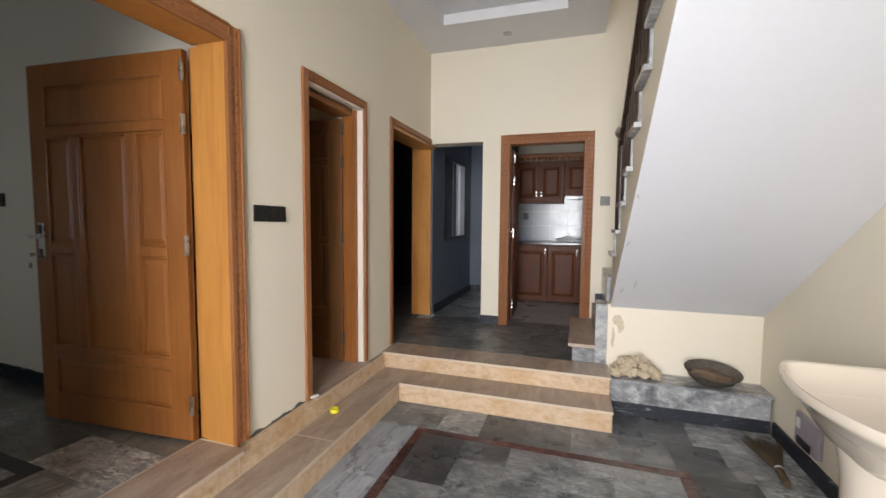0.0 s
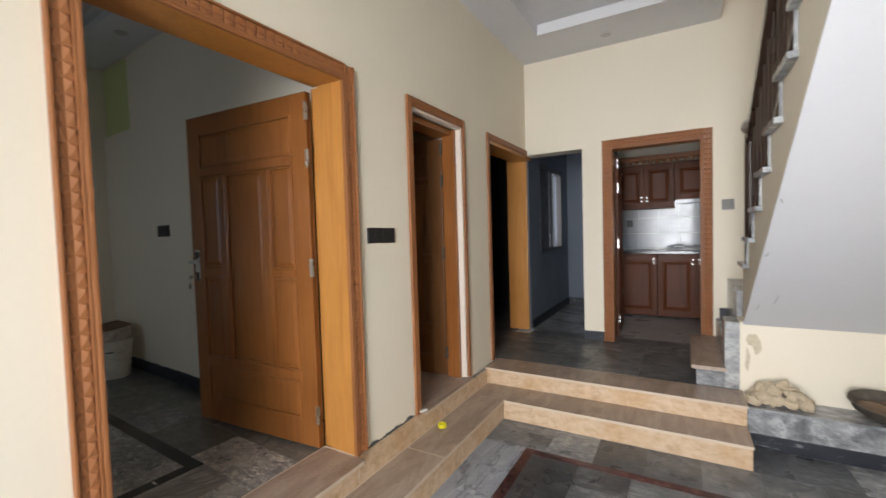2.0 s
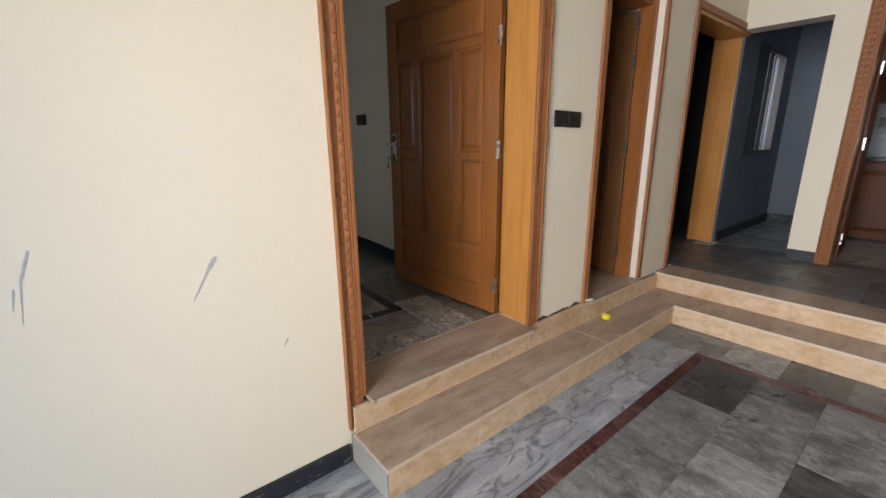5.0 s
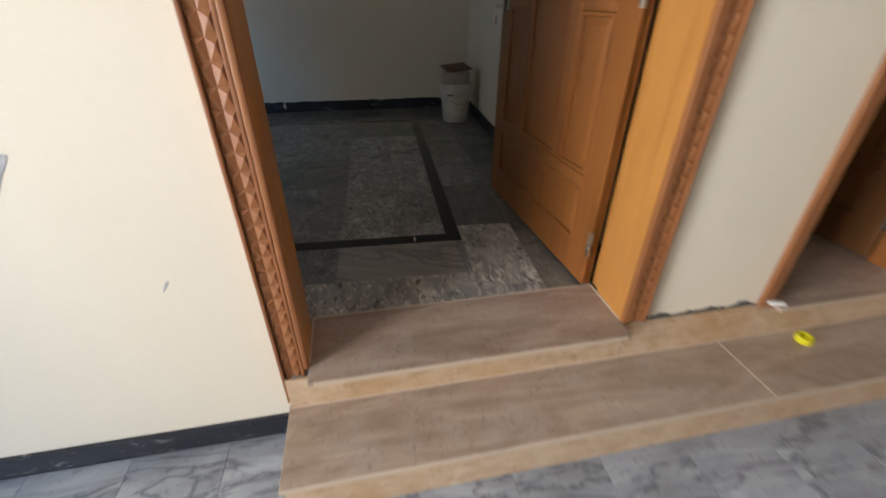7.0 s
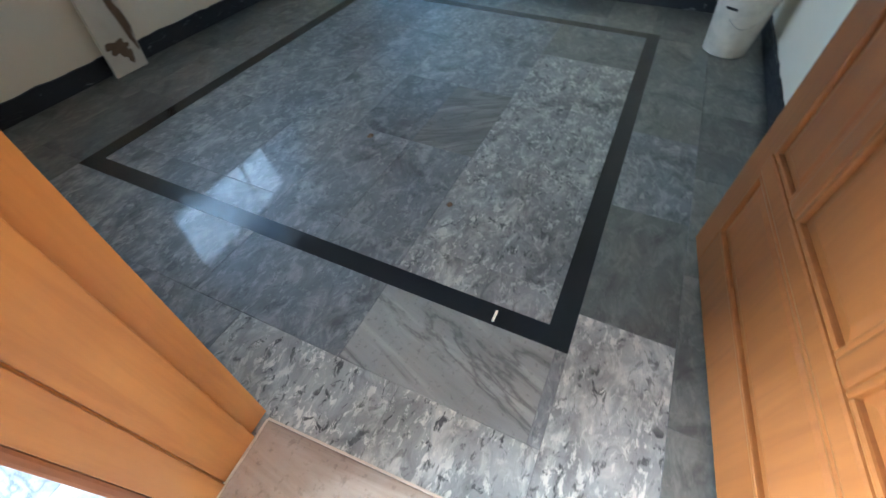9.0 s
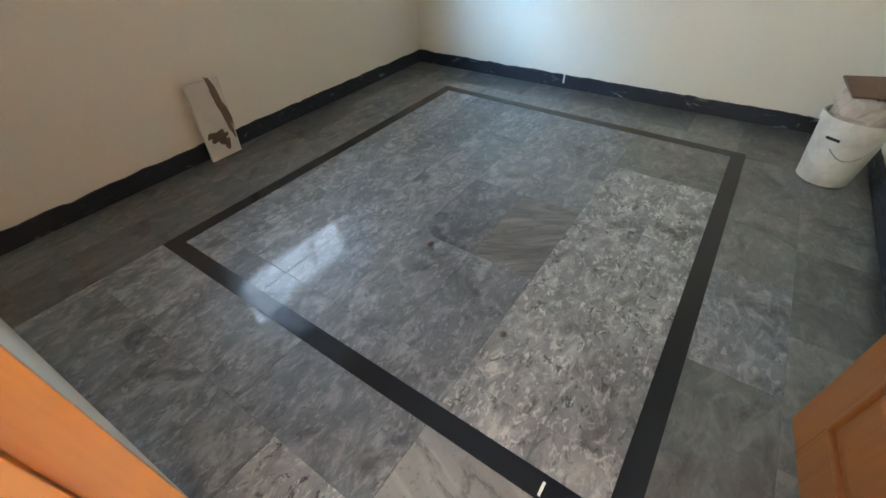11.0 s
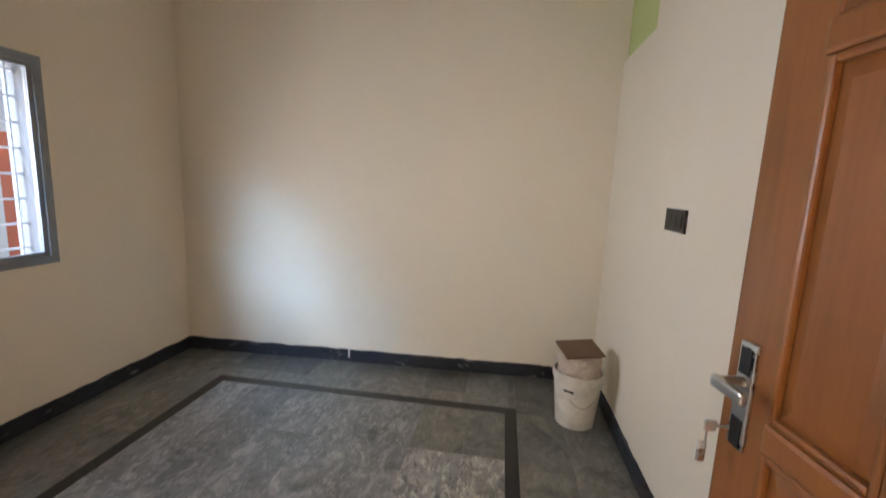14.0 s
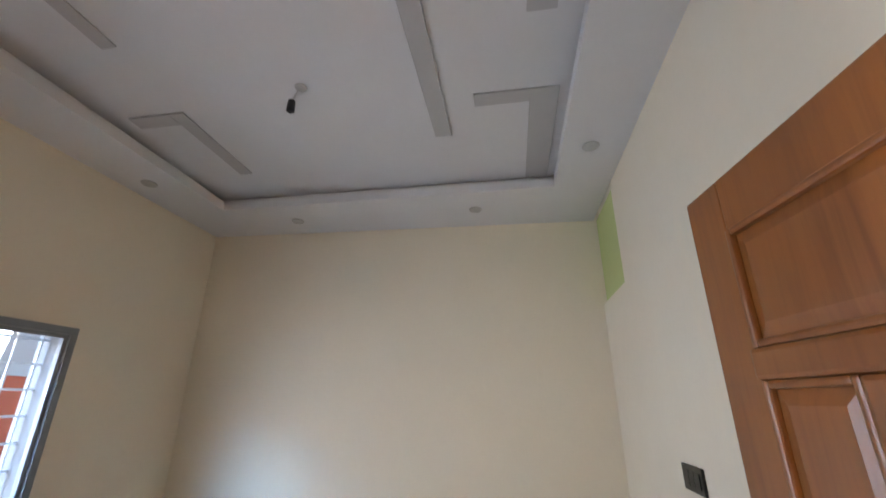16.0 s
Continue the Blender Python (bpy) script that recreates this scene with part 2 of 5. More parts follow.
M_CLOUD = flecked_marble("cloudy_grey_room_marble", (0.18, 0.187, 0.19), (0.42, 0.415, 0.39), (0.05, 0.052, 0.055), 0.85, tone=(0.68, 1.12))
M_CHIPPY = flecked_marble("dark_chipped_room_marble", (0.30, 0.296, 0.28), (0.64, 0.61, 0.55), (0.035, 0.035, 0.035), 1.5)
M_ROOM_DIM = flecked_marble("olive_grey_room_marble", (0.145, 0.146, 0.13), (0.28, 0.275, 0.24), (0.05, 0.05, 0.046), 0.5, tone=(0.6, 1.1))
M_VEIN = veined_marble("veined_room_marble", (0.30, 0.295, 0.27), (0.50, 0.485, 0.44), (0.04, 0.04, 0.04), (1.2, 5.0, 3.0), turn=70, strength=0.6)
M_STREAK = veined_marble("brown_streaked_room_marble", (0.15, 0.143, 0.13), (0.27, 0.26, 0.235), (0.06, 0.055, 0.05), (2.0, 8.0, 3.0), strength=0.6, turn=-55)
M_STRIP = veined_marble("blue_grey_hall_marble", (0.30, 0.32, 0.35), (0.46, 0.48, 0.51), (0.06, 0.065, 0.08), (7.0, 2.0, 3.0), rough=(0.3, 0.5), strength=0.75)
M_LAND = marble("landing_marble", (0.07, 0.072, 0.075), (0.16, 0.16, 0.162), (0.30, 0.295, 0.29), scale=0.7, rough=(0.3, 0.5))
M_STEPSTONE = marble("grey_step_marble", (0.2, 0.205, 0.21), (0.36, 0.365, 0.37), (0.55, 0.55, 0.55), scale=0.8)
M_BAND = plain("black_marble_band", (0.012, 0.013, 0.016), 0.18, wear=0.2)
M_MAROON = marble("maroon_marble", (0.045, 0.02, 0.02), (0.10, 0.036, 0.034), (0.2, 0.095, 0.085))
M_GROUT = plain("grey_grout", (0.24, 0.235, 0.225), 0.9)
M_BROWN = brown_tile()


# tan tile, made lighter than the treads to carry the light on the risers
def riser_tile():
    k = Mat("lit_tan_riser_tile", 0.35)
    k.vary(11.0)
    big, fine = k.noise(3.2, 5, 0.6), k.noise(1.0, 6, 0.7, 0.5, co=k.scaled((14, 14, 22)))
    c = k.ramp(fine, [(0.3, (0.42, 0.27, 0.15)), (0.5, (0.58, 0.41, 0.265)), (0.72, (0.68, 0.53, 0.38))])
    c = k.mix(k.ramp(big, [(0.5, (0, 0, 0)), (0.7, (0.6,) * 3)]), c, (0.47, 0.26, 0.10))
    return k.colour(c).rough(big, 0.28, 0.45).m


M_RISER = riser_tile()
M_NOSE = plain("pale_tile_edge", (0.62, 0.50, 0.38), 0.4)
M_SKIRT = skirting_stone()
M_DOOR = wood("varnished_door_wood", (0.335, 0.115, 0.026), (0.19, 0.06, 0.0125))
M_FRAME = wood("orange_varnished_frame", (0.60, 0.265, 0.065), (0.42, 0.16, 0.035))
M_TRIM = wood("carved_trim_wood", (0.36, 0.135, 0.045), (0.22, 0.072, 0.024), 0.5, 0.08)
M_DARKWOOD = wood("red_brown_cabinet_wood", (0.15, 0.046, 0.017), (0.07, 0.019, 0.008), 0.42, 0.0, gloss=0.18)
# darker copy of the door wood: the shadow on the small leaf, as colour
M_DOOR_SHADED = wood("shaded_door_wood", (0.21, 0.085, 0.027), (0.12, 0.046, 0.015), 0.4, 0.12)
M_PLASTER = paint("bare_white_plaster", (0.78, 0.67, 0.56), (0.6, 0.52, 0.45), 0.6, 0.85)
M_BLACK = plain("black_switch_plastic", (0.012, 0.011, 0.011), 0.32)
M_GREYSW = plain("grey_switch_plastic", (0.18, 0.17, 0.15), 0.4)
M_STEEL = plain("brushed_steel", (0.62, 0.61, 0.58), 0.28, 1.0)
M_ALU = plain("grey_aluminium_frame", (0.23, 0.25, 0.27), 0.42, 0.3)
M_CERAMIC = plain("cream_ceramic", (0.80, 0.70, 0.58), 0.14, wear=0.08, coat=0.5)
M_BUCKET = plain("white_bucket_plastic", (0.70, 0.645, 0.55), 0.45, wear=0.75, scale=11)
M_CARD = plain("brown_board", (0.19, 0.105, 0.062), 0.7)
M_BAG = plain("dusty_plastic_bag", (0.50, 0.40, 0.32), 0.5, wear=0.6, scale=20)
M_IRON = plain("rusty_iron", (0.11, 0.09, 0.07), 0.75, 0.15, wear=0.8, scale=24)
M_RUBBLE = plain("plaster_rubble", (0.58, 0.47, 0.33), 0.95, wear=0.7, scale=22)
M_BRISTLE = plain("brown_broom_straw", (0.085, 0.055, 0.028), 0.9, wear=0.5, scale=40)
M_YELLOW = plain("yellow_plastic", (0.75, 0.66, 0.02), 0.4)
M_DAMP = plain("flaking_damp_plaster", (0.62, 0.53, 0.38), 0.9, wear=0.5, scale=30)
M_CHIP = plain("white_plaster_chip", (0.75, 0.73, 0.68), 0.9)
M_DARKGAP = plain("dark_mortar_gap", (0.10, 0.095, 0.085), 0.95, wear=0.6, scale=30)
M_MARK = plain("grey_scuff", (0.46, 0.455, 0.45), 0.8, wear=0.5, scale=60)
M_STAIN = plain("brown_cement_stain", (0.17, 0.11, 0.07), 0.9, wear=0.5, scale=25)
M_SLABWHITE = plain("white_marble_offcut", (0.66, 0.61, 0.52), 0.35, wear=0.3)
M_WTILE = plain("white_glazed_tile", (0.30, 0.305, 0.31), 0.16, wear=0.3)
M_GRANITE = plain("dark_granite_top", (0.03, 0.022, 0.02), 0.15, wear=0.4, scale=60)
M_RAIL = wood("dark_rail_wood", (0.055, 0.03, 0.02), (0.025, 0.014, 0.01), 0.3, 0.4)
M_PURPLE = plain("violet_grey_plastic", (0.33, 0.29, 0.32), 0.5, wear=0.5)
M_KFLOOR = plain("grey_kitchen_floor", (0.36, 0.35, 0.335), 0.3, wear=0.4, scale=3)
M_DIFF = plain("spotlight_cover", (0.5, 0.49, 0.47), 0.4)
M_LANE = glowing("bright_lane_backdrop", (0.8, 0.88, 1.0), 5.0)


def glass_material():
    k = Mat("window_glass", 0.02)
    k.b.inputs["Transmission Weight"].default_value = 1.0
    k.b.inputs["IOR"].default_value = 1.45
    return k.colour((0.93, 0.97, 0.98)).m


M_GLASS = glass_material()
# pale reveal coloured dark grey so the strong sun does not bleach it
M_REVEAL_DIM = plain("darkened_white_reveal", (0.17, 0.17, 0.175), 0.9, wear=0.4, scale=14)
M_GRILLE = plain("dusty_white_iron", (0.66, 0.68, 0.7), 0.5, wear=0.3)


# ---- mesh helpers ----
def add_box(bm, x0, x1, y0, y1, z0, z1, bevel=0.0):
    r = bmesh.ops.create_cube(bm, size=1.0)
    bmesh.ops.scale(bm, vec=(x1 - x0, y1 - y0, z1 - z0), verts=r["verts"])
    bmesh.ops.translate(bm, vec=((x0 + x1) / 2, (y0 + y1) / 2, (z0 + z1) / 2), verts=r["verts"])
    if bevel > 0:
        edges = list({e for v in r["verts"] for e in v.link_edges})
        bmesh.ops.bevel(bm, geom=edges, offset=bevel, segments=2, affect="EDGES", profile=0.6)
    return bm


def box(x0, x1, y0, y1, z0, z1, bevel=0.0):
    return add_box(bmesh.new(), x0, x1, y0, y1, z0, z1, bevel)


def add_rod(bm, a, b, r, sides=12, r2=None):
    a, b = Vector(a), Vector(b)
    k = bmesh.ops.create_cone(bm, cap_ends=True, segments=sides, radius1=r, radius2=r if r2 is None else r2, depth=(b - a).length)
    bmesh.ops.transform(bm, matrix=Matrix.Translation((a + b) / 2) @ (b - a).to_track_quat("Z", "Y").to_matrix().to_4x4(), verts=k["verts"])
    return bm


def rod(a, b, r, sides=12, r2=None):
    return add_rod(bmesh.new(), a, b, r, sides, r2)


def turned(profile, sides=40, squash=(1, 1)):
    """A body turned about z from (radius, height) pairs."""
    bm = bmesh.new()
    rings = []
    for r, z in profile:
        rings.append([bm.verts.new((r * math.cos(2 * math.pi * i / sides) * squash[0], r * math.sin(2 * math.pi * i / sides) * squash[1], z)) for i in range(sides)])
    for a, b in zip(rings, rings[1:]):
        for i in range(sides):
            j = (i + 1) % sides
            bm.faces.new((a[i], a[j], b[j], b[i]))
    bm.faces.new(rings[0][::-1])
    bm.faces.new(rings[-1])
    bmesh.ops.recalc_face_normals(bm, faces=bm.faces)
    return bm


def prism(points, axis, lo, hi):
    """A flat outline drawn out along one axis; points are the other two coordinates in x, y, z order."""
    bm = bmesh.new()

    def at(p, h):
        q = list(p)
        q.insert("xyz".index(axis), h)
        return bm.verts.new(q)
    a, b = [at(p, lo) for p in points], [at(p, hi) for p in points]
    n = len(points)
    for i in range(n):
        bm.faces.new((a[i], a[(i + 1) % n], b[(i + 1) % n], b[i]))
    bm.faces.new(a[::-1])
    bm.faces.new(b)
    bmesh.ops.recalc_face_normals(bm, faces=bm.faces)
    return bm


def mesh_of(name, bm, material, smooth=False):
    me = bpy.data.meshes.new(name)
    bmesh.ops.recalc_face_normals(bm, faces=bm.faces)
    bm.to_mesh(me)
    bm.free()
    me.materials.append(material)
    if smooth:
        for p in me.polygons:
            p.use_smooth = True
        me.set_sharp_from_angle(angle=radians(40))
    return me


def solid(name, bm, material, label="", category="", group="", kind="", m=None, smooth=False):
    ob = new(name, mesh_of(name, bm, material, smooth))
    ob.matrix_basis = base[0] @ m if m is not None else base[0]
    return tagged(ob, label, category, group, kind)


def thing(name, m, label, category, group="", kind=""):
    ob = new(name)
    ob.matrix_basis = base[0] @ m
    ob.empty_display_size = 0.1
    return tagged(ob, label, category, group, kind)


def part(name, bm, material, parent, label="", m=None, smooth=False):
    ob = new(name, mesh_of(name, bm, material, smooth))
    ob.parent = parent
    if m is not None:
        ob.matrix_basis = m
    return tagged(ob, label)


def structure(name, bm, material, label):
    return solid(name, bm, material, label, name.split("_")[0], kind="structure")


def boxes(*rows):
    bm = bmesh.new()
    for r in rows:
        add_box(bm, *r)
    return bm


# ---- plan (metres; z = 0 is the hall floor) ----
XL, XI = -0.82, -1.04          # hall side and room side of the long wall
YF, YB = 6.0, 6.22             # far wall
XR = 2.17                      # right wall
ZS, Z1 = 0.30, 0.157           # upper level and lower step
HC, RC = 3.377, 3.205          # ceilings of hall and room
RX, RY0, RY1 = -4.145, -0.03, 3.14
TOP = 5.6
D1 = (1.83, 3.10)              # outer edges of the casings
D2 = (3.605, 4.425)
D3 = (4.88, 6.20)
K = (0.008, 0.979)
DT = 2.41
WX0, WX1, WZ0, WZ1 = -3.19, -1.85, 1.187, 2.25

# ---- structure: hall ----
structure("wall_west", boxes(
    (XI, XL, -0.03, D1[0] + 0.05, 0, TOP), (XI, XL, D1[1] - 0.05, D2[0] + 0.04, 0, TOP), (XI, XL, D2[1] - 0.04, D3[0] + 0.04, 0, TOP),
    (XI, XL, D1[0] + 0.05, D1[1] - 0.05, DT - 0.05, TOP), (XI, XL, D2[0] + 0.04, D2[1] - 0.04, DT - 0.04, TOP), (XI, XL, D3[0] + 0.04, YB, DT - 0.05, TOP),
    (XI, XL, D1[0] + 0.05, D1[1] - 0.05, -0.1, ZS - 0.03), (XI, XL, D2[0] + 0.04, D2[1] - 0.04, -0.1, ZS - 0.03), (XI, XL, D3[0] + 0.04, YB, -0.1, ZS - 0.03)),
    M_WALL, "cream painted hall wall with three door openings")
structure("wall_north", boxes(
    (XL, -0.198, YF, YB, 2.356, TOP), (-0.198, K[0] + 0.05, YF, YB, 0, TOP), (K[1] - 0.05, XR + 0.2, YF, YB, 0, TOP),
    (K[0] + 0.05, K[1] - 0.05, YF, YB, DT - 0.05, TOP), (XL, -0.198, YF, YB, -0.1, ZS - 0.03), (K[0] + 0.05, K[1] - 0.05, YF, YB, -0.1, ZS - 0.03)),
    M_WALL, "cream painted end wall with a kitchen door and an open passage")
structure("wall_east", boxes((XR, XR + 0.2, -0.03, YF, -0.1, TOP)), M_WALL, "cream painted hall wall beside the stairs")
structure("wall_south", boxes((XL, -0.1, -0.25, -0.03, -0.1, TOP), (1.2, XR, -0.25, -0.03, -0.1, TOP), (-0.1, 1.2, -0.25, -0.03, 2.8, TOP)),
          M_WALL, "cream painted front wall with a wide entrance opening")
structure("ground", boxes((-60, 60, -60, 70, -0.4, -0.12)), M_GROUT, "grey ground outside the house")
structure("floor_base", boxes((XL, XR, -0.25, 4.75, -0.1, -0.006)), M_GROUT, "grey mortar bed under the hall marble")

# hall ceiling: a dropped border with a raised tray, open above the stairs
TX0, TX1, TY0, TY1 = -0.47, 0.70, 1.6, 5.375
structure("ceiling", boxes(
    (XL, TX0, -0.03, YF, HC, HC + 0.1), (TX1, 1.045, -0.03, YF, HC, HC + 0.1), (TX0, TX1, -0.03, TY0, HC, HC + 0.1), (TX0, TX1, TY1, YF, HC, HC + 0.1),
    (XL, 1.045, -0.03, YF, HC + 0.104, HC + 0.2), (1.045, XR, -0.03, 1.2, HC, HC + 0.2)), M_CEIL, "white hall ceiling with a raised tray")
structure("upper_ceiling", boxes((XI, XR + 0.2, -0.25, YB, TOP, TOP + 0.15)), M_CEIL, "white ceiling above the stair well")
structure("stairwell_edge", boxes((0.98, 1.044, -0.03, YF, HC + 0.21, TOP)), M_WALL, "cream wall at the edge of the stair well")

# ---- structure: bedroom ----
base[0] = ROOM
RXN = RX - 0.13               # the west wall runs square with the hall
XE = XI + 0.16                # the room's edge inside the hall wall
structure("room_wall_west", prism([(RX - 0.35, RY0 - 0.22), (RX + 0.007, RY0 - 0.22), (RXN - 0.007, RY1 + 0.22), (RX - 0.35, RY1 + 0.22)], "z", 0, 3.6), M_WALL, "cream painted bedroom wall")
structure("room_wall_south", boxes(
    (RX, WX0, RY0 - 0.22, RY0, 0, 3.6), (WX1, XE, RY0 - 0.22, RY0, 0, 3.6), (WX0, WX1, RY0 - 0.22, RY0, 0, WZ0), (WX0, WX1, RY0 - 0.22, RY0, WZ1, 3.6)),
    M_WALL, "cream painted bedroom wall with a window opening")
NX = -3.67
structure("room_wall_north", boxes((NX, XE - 0.1, RY1, RY1 + 0.22, 0, 3.6), (RXN - 0.05, NX, RY1, RY1 + 0.22, 0, 2.54), (RXN - 0.05, NX, RY1 + 0.04, RY1 + 0.22, 2.54, 3.6)),
          M_WALL, "cream painted bedroom wall with a shallow niche")
solid("wall_niche", boxes((RXN + 0.005, NX - 0.001, RY1 + 0.022, RY1 + 0.038, 2.541, 3.2)), M_GREEN, "pale green painted niche back under the ceiling", "niche", kind="structure")
structure("room_floor_base", boxes((RXN, XE, RY0, RY1, 0, ZS - 0.006)), M_GROUT, "mortar bed under the bedroom marble")
CX0, CX1, CY0, CY1 = -3.66, -1.5, 0.38, 2.79
structure("room_ceiling", boxes(
    (RXN, CX0, RY0, RY1, RC, RC + 0.06), (CX1, XE, RY0, RY1, RC, RC + 0.06), (CX0, CX1, RY0, CY0, RC, RC + 0.06), (CX0, CX1, CY1, RY1, RC, RC + 0.06),
    (RXN, XE, RY0, RY1, RC + 0.125, RC + 0.2), (RXN, CX0 - 0.08, RY0, RY1, RC + 0.06, RC + 0.125), (CX1 + 0.08, XE, RY0, RY1, RC + 0.06, RC + 0.125),
    (CX0 - 0.08, CX1 + 0.08, RY0, CY0 - 0.08, RC + 0.06, RC + 0.125), (CX0 - 0.08, CX1 + 0.08, CY1 + 0.08, RY1, RC + 0.06, RC + 0.125)),
    M_CEIL, "white bedroom false ceiling with a recessed tray")
ZR = RC + 0.125
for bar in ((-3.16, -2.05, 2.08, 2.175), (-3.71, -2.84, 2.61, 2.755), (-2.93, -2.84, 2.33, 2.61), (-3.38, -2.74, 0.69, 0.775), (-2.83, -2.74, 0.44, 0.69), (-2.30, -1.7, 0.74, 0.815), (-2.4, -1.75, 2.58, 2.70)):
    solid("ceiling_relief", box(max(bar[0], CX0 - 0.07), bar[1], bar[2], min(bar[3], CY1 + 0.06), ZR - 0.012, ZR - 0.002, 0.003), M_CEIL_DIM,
          "thin plaster relief bar on the ceiling, its shading put in as grey colour", "ceiling relief", "ceiling relief bars")

base[0] = HALL

# ---- structure: spaces behind the other doors ----
structure("bath_wall_north", boxes((-2.7, XI, 4.72, 4.86, 0, 3.4)), M_WALL, "cream wall between two dark rooms")
structure("bath_wall_west", boxes((-2.85, -2.7, RY1 + 0.22, 4.86, 0, 3.4)), M_WALL, "cream wall at the back of a small room")
structure("bath_floor", boxes((-2.7, XI - 0.001, RY1 + 0.22, 4.72, 0.1, ZS)), M_BROWN, "brown tiled floor of a small room")
structure("bath_ceiling", boxes((-2.85, XI, RY1 + 0.22, 4.86, 2.9, 3.0)), M_CEIL, "white ceiling of a small room")
# these walls are coloured almost black in place of missing light
structure("back_room_walls", boxes((-4.2, -2.701, 4.72, 4.859, 0, 3.4), (-4.2, -4.05, 4.86, 8.4, 0, 3.4), (-4.05, XI, 8.25, 8.4, 0, 3.4)), M_UNLIT_SLATE, "walls of an unlit room, the darkness put into their colour")
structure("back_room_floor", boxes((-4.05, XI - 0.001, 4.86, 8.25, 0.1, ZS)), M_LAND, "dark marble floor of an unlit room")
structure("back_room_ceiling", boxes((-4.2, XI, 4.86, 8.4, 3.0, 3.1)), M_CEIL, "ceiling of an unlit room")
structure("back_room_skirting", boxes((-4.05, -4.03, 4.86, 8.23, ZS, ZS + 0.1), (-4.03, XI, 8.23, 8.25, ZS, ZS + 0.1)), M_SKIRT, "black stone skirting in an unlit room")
PX = -0.87
PW = (6.66, 7.75, 1.2, 2.36)
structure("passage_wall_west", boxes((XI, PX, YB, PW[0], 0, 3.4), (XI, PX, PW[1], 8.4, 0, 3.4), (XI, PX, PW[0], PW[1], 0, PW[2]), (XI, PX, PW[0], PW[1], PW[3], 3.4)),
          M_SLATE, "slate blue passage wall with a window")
# unseen panel added to block the glow of backdrop_lane
structure("back_room_wall_east", boxes((-1.07, -1.041, 6.2, 8.249, 0, 3.0)), M_UNLIT_SLATE, "unseen dark panel that keeps the window backdrop's glow out of the unlit room")
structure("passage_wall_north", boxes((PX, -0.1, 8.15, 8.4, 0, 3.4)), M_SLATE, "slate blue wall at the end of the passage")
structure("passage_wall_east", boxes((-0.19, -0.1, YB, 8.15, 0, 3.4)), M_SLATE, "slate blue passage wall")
structure("passage_floor", boxes((PX, -0.19, YB, 8.15, 0.1, ZS)), M_STEPSTONE, "grey marble passage floor")
structure("passage_ceiling", boxes((XI, -0.1, YB, 8.4, 3.0, 3.1)), M_CEIL, "passage ceiling")
structure("passage_skirting", boxes((PX, PX + 0.02, YB, 8.15, ZS, ZS + 0.1), (PX + 0.02, -0.19, 8.13, 8.15, ZS, ZS + 0.1)), M_SKIRT, "black stone skirting in the passage")
structure("kitchen_walls", boxes((-0.1, 1.9, 8.06, 8.2, 0, 3.4), (1.75, 1.9, YB, 6.7, 0, 3.4), (1.75, 1.9, 7.2, 8.06, 0, 3.4), (1.75, 1.9, 6.7, 7.2, 0, 1.4), (1.75, 1.9, 6.7, 7.2, 2.2, 3.4)),
          M_WALL, "cream kitchen walls with a window opening")
structure("kitchen_floor", boxes((-0.1, 1.75, YB, 8.06, 0.1, ZS)), M_KFLOOR, "grey kitchen floor")
structure("kitchen_ceiling", boxes((-0.1, 1.9, YB, 8.2, 3.0, 3.1)), M_CEIL, "white kitchen ceiling")

# skirtings
structure("hall_skirting", boxes((XL, XL + 0.014, -0.03, D1[0] - 0.002, 0, 0.085)), M_SKIRT, "scuffed black stone skirting of the hall")
structure("east_skirting", boxes((XR - 0.016, XR, -0.03, 4.73, 0, 0.1)), M_SKIRT, "black stone skirting of the hall")
structure("north_skirting", boxes((-0.196, K[0] - 0.002, YF - 0.014, YF, ZS, ZS + 0.095), (1.03, 1.12, YF - 0.014, YF, 0.62, 0.72)), M_SKIRT, "black stone skirting of the end wall")


def wavy_skirting(name, a, b, normal, z0, height):
    """Skirting whose top edge is ragged with paint and plaster."""
    bm = bmesh.new()
    a, b, nv = Vector(a), Vector(b), Vector(normal)
    n = int((b - a).length / 0.035)
    rows = []
    for i in range(n + 1):
        p = a.lerp(b, i / n)
        h = height + 0.009 * noise.noise(p * 9.0) + 0.005 * noise.noise(p * 31.0)
        rows.append([bm.verts.new(p + nv * d + Vector((0, 0, z))) for d, z in ((0, z0), (0.014, z0), (0.014, z0 + h), (0, z0 + h))])
    for r, s in zip(rows, rows[1:]):
        for i in range(4):
            bm.faces.new((r[i], r[(i + 1) % 4], s[(i + 1) % 4], s[i]))
    bm.faces.new(rows[0])
    bm.faces.new(rows[-1])
    return structure(name, bm, M_SKIRT, "black stone bedroom skirting with a ragged plaster edge")


base[0] = ROOM
wavy_skirting("room_skirting_west", (RX, RY0, 0), (RXN, RY1, 0), (1, 0, 0), ZS, 0.095)
wavy_skirting("room_skirting_south", (RX + 0.015, RY0, 0), (XE, RY0, 0), (0, 1, 0), ZS, 0.095)
wavy_skirting("room_skirting_north", (RXN + 0.015, RY1, 0), (XI + 0.01, RY1, 0), (0, -1, 0), ZS, 0.095)
solid("plaster_tick", box(RX - 0.0295, RX - 0.027, 1.30, 1.315, ZS + 0.04, ZS + 0.11), M_CHIP, "white plaster drip on the black skirting", "plaster drip")
solid("paint_tick", box(-1.535, -1.495, 2.348, 2.356, ZS + 0.0045, ZS + 0.006), M_CHIP, "white paint fleck on the black floor band", "paint fleck")

base[0] = HALL

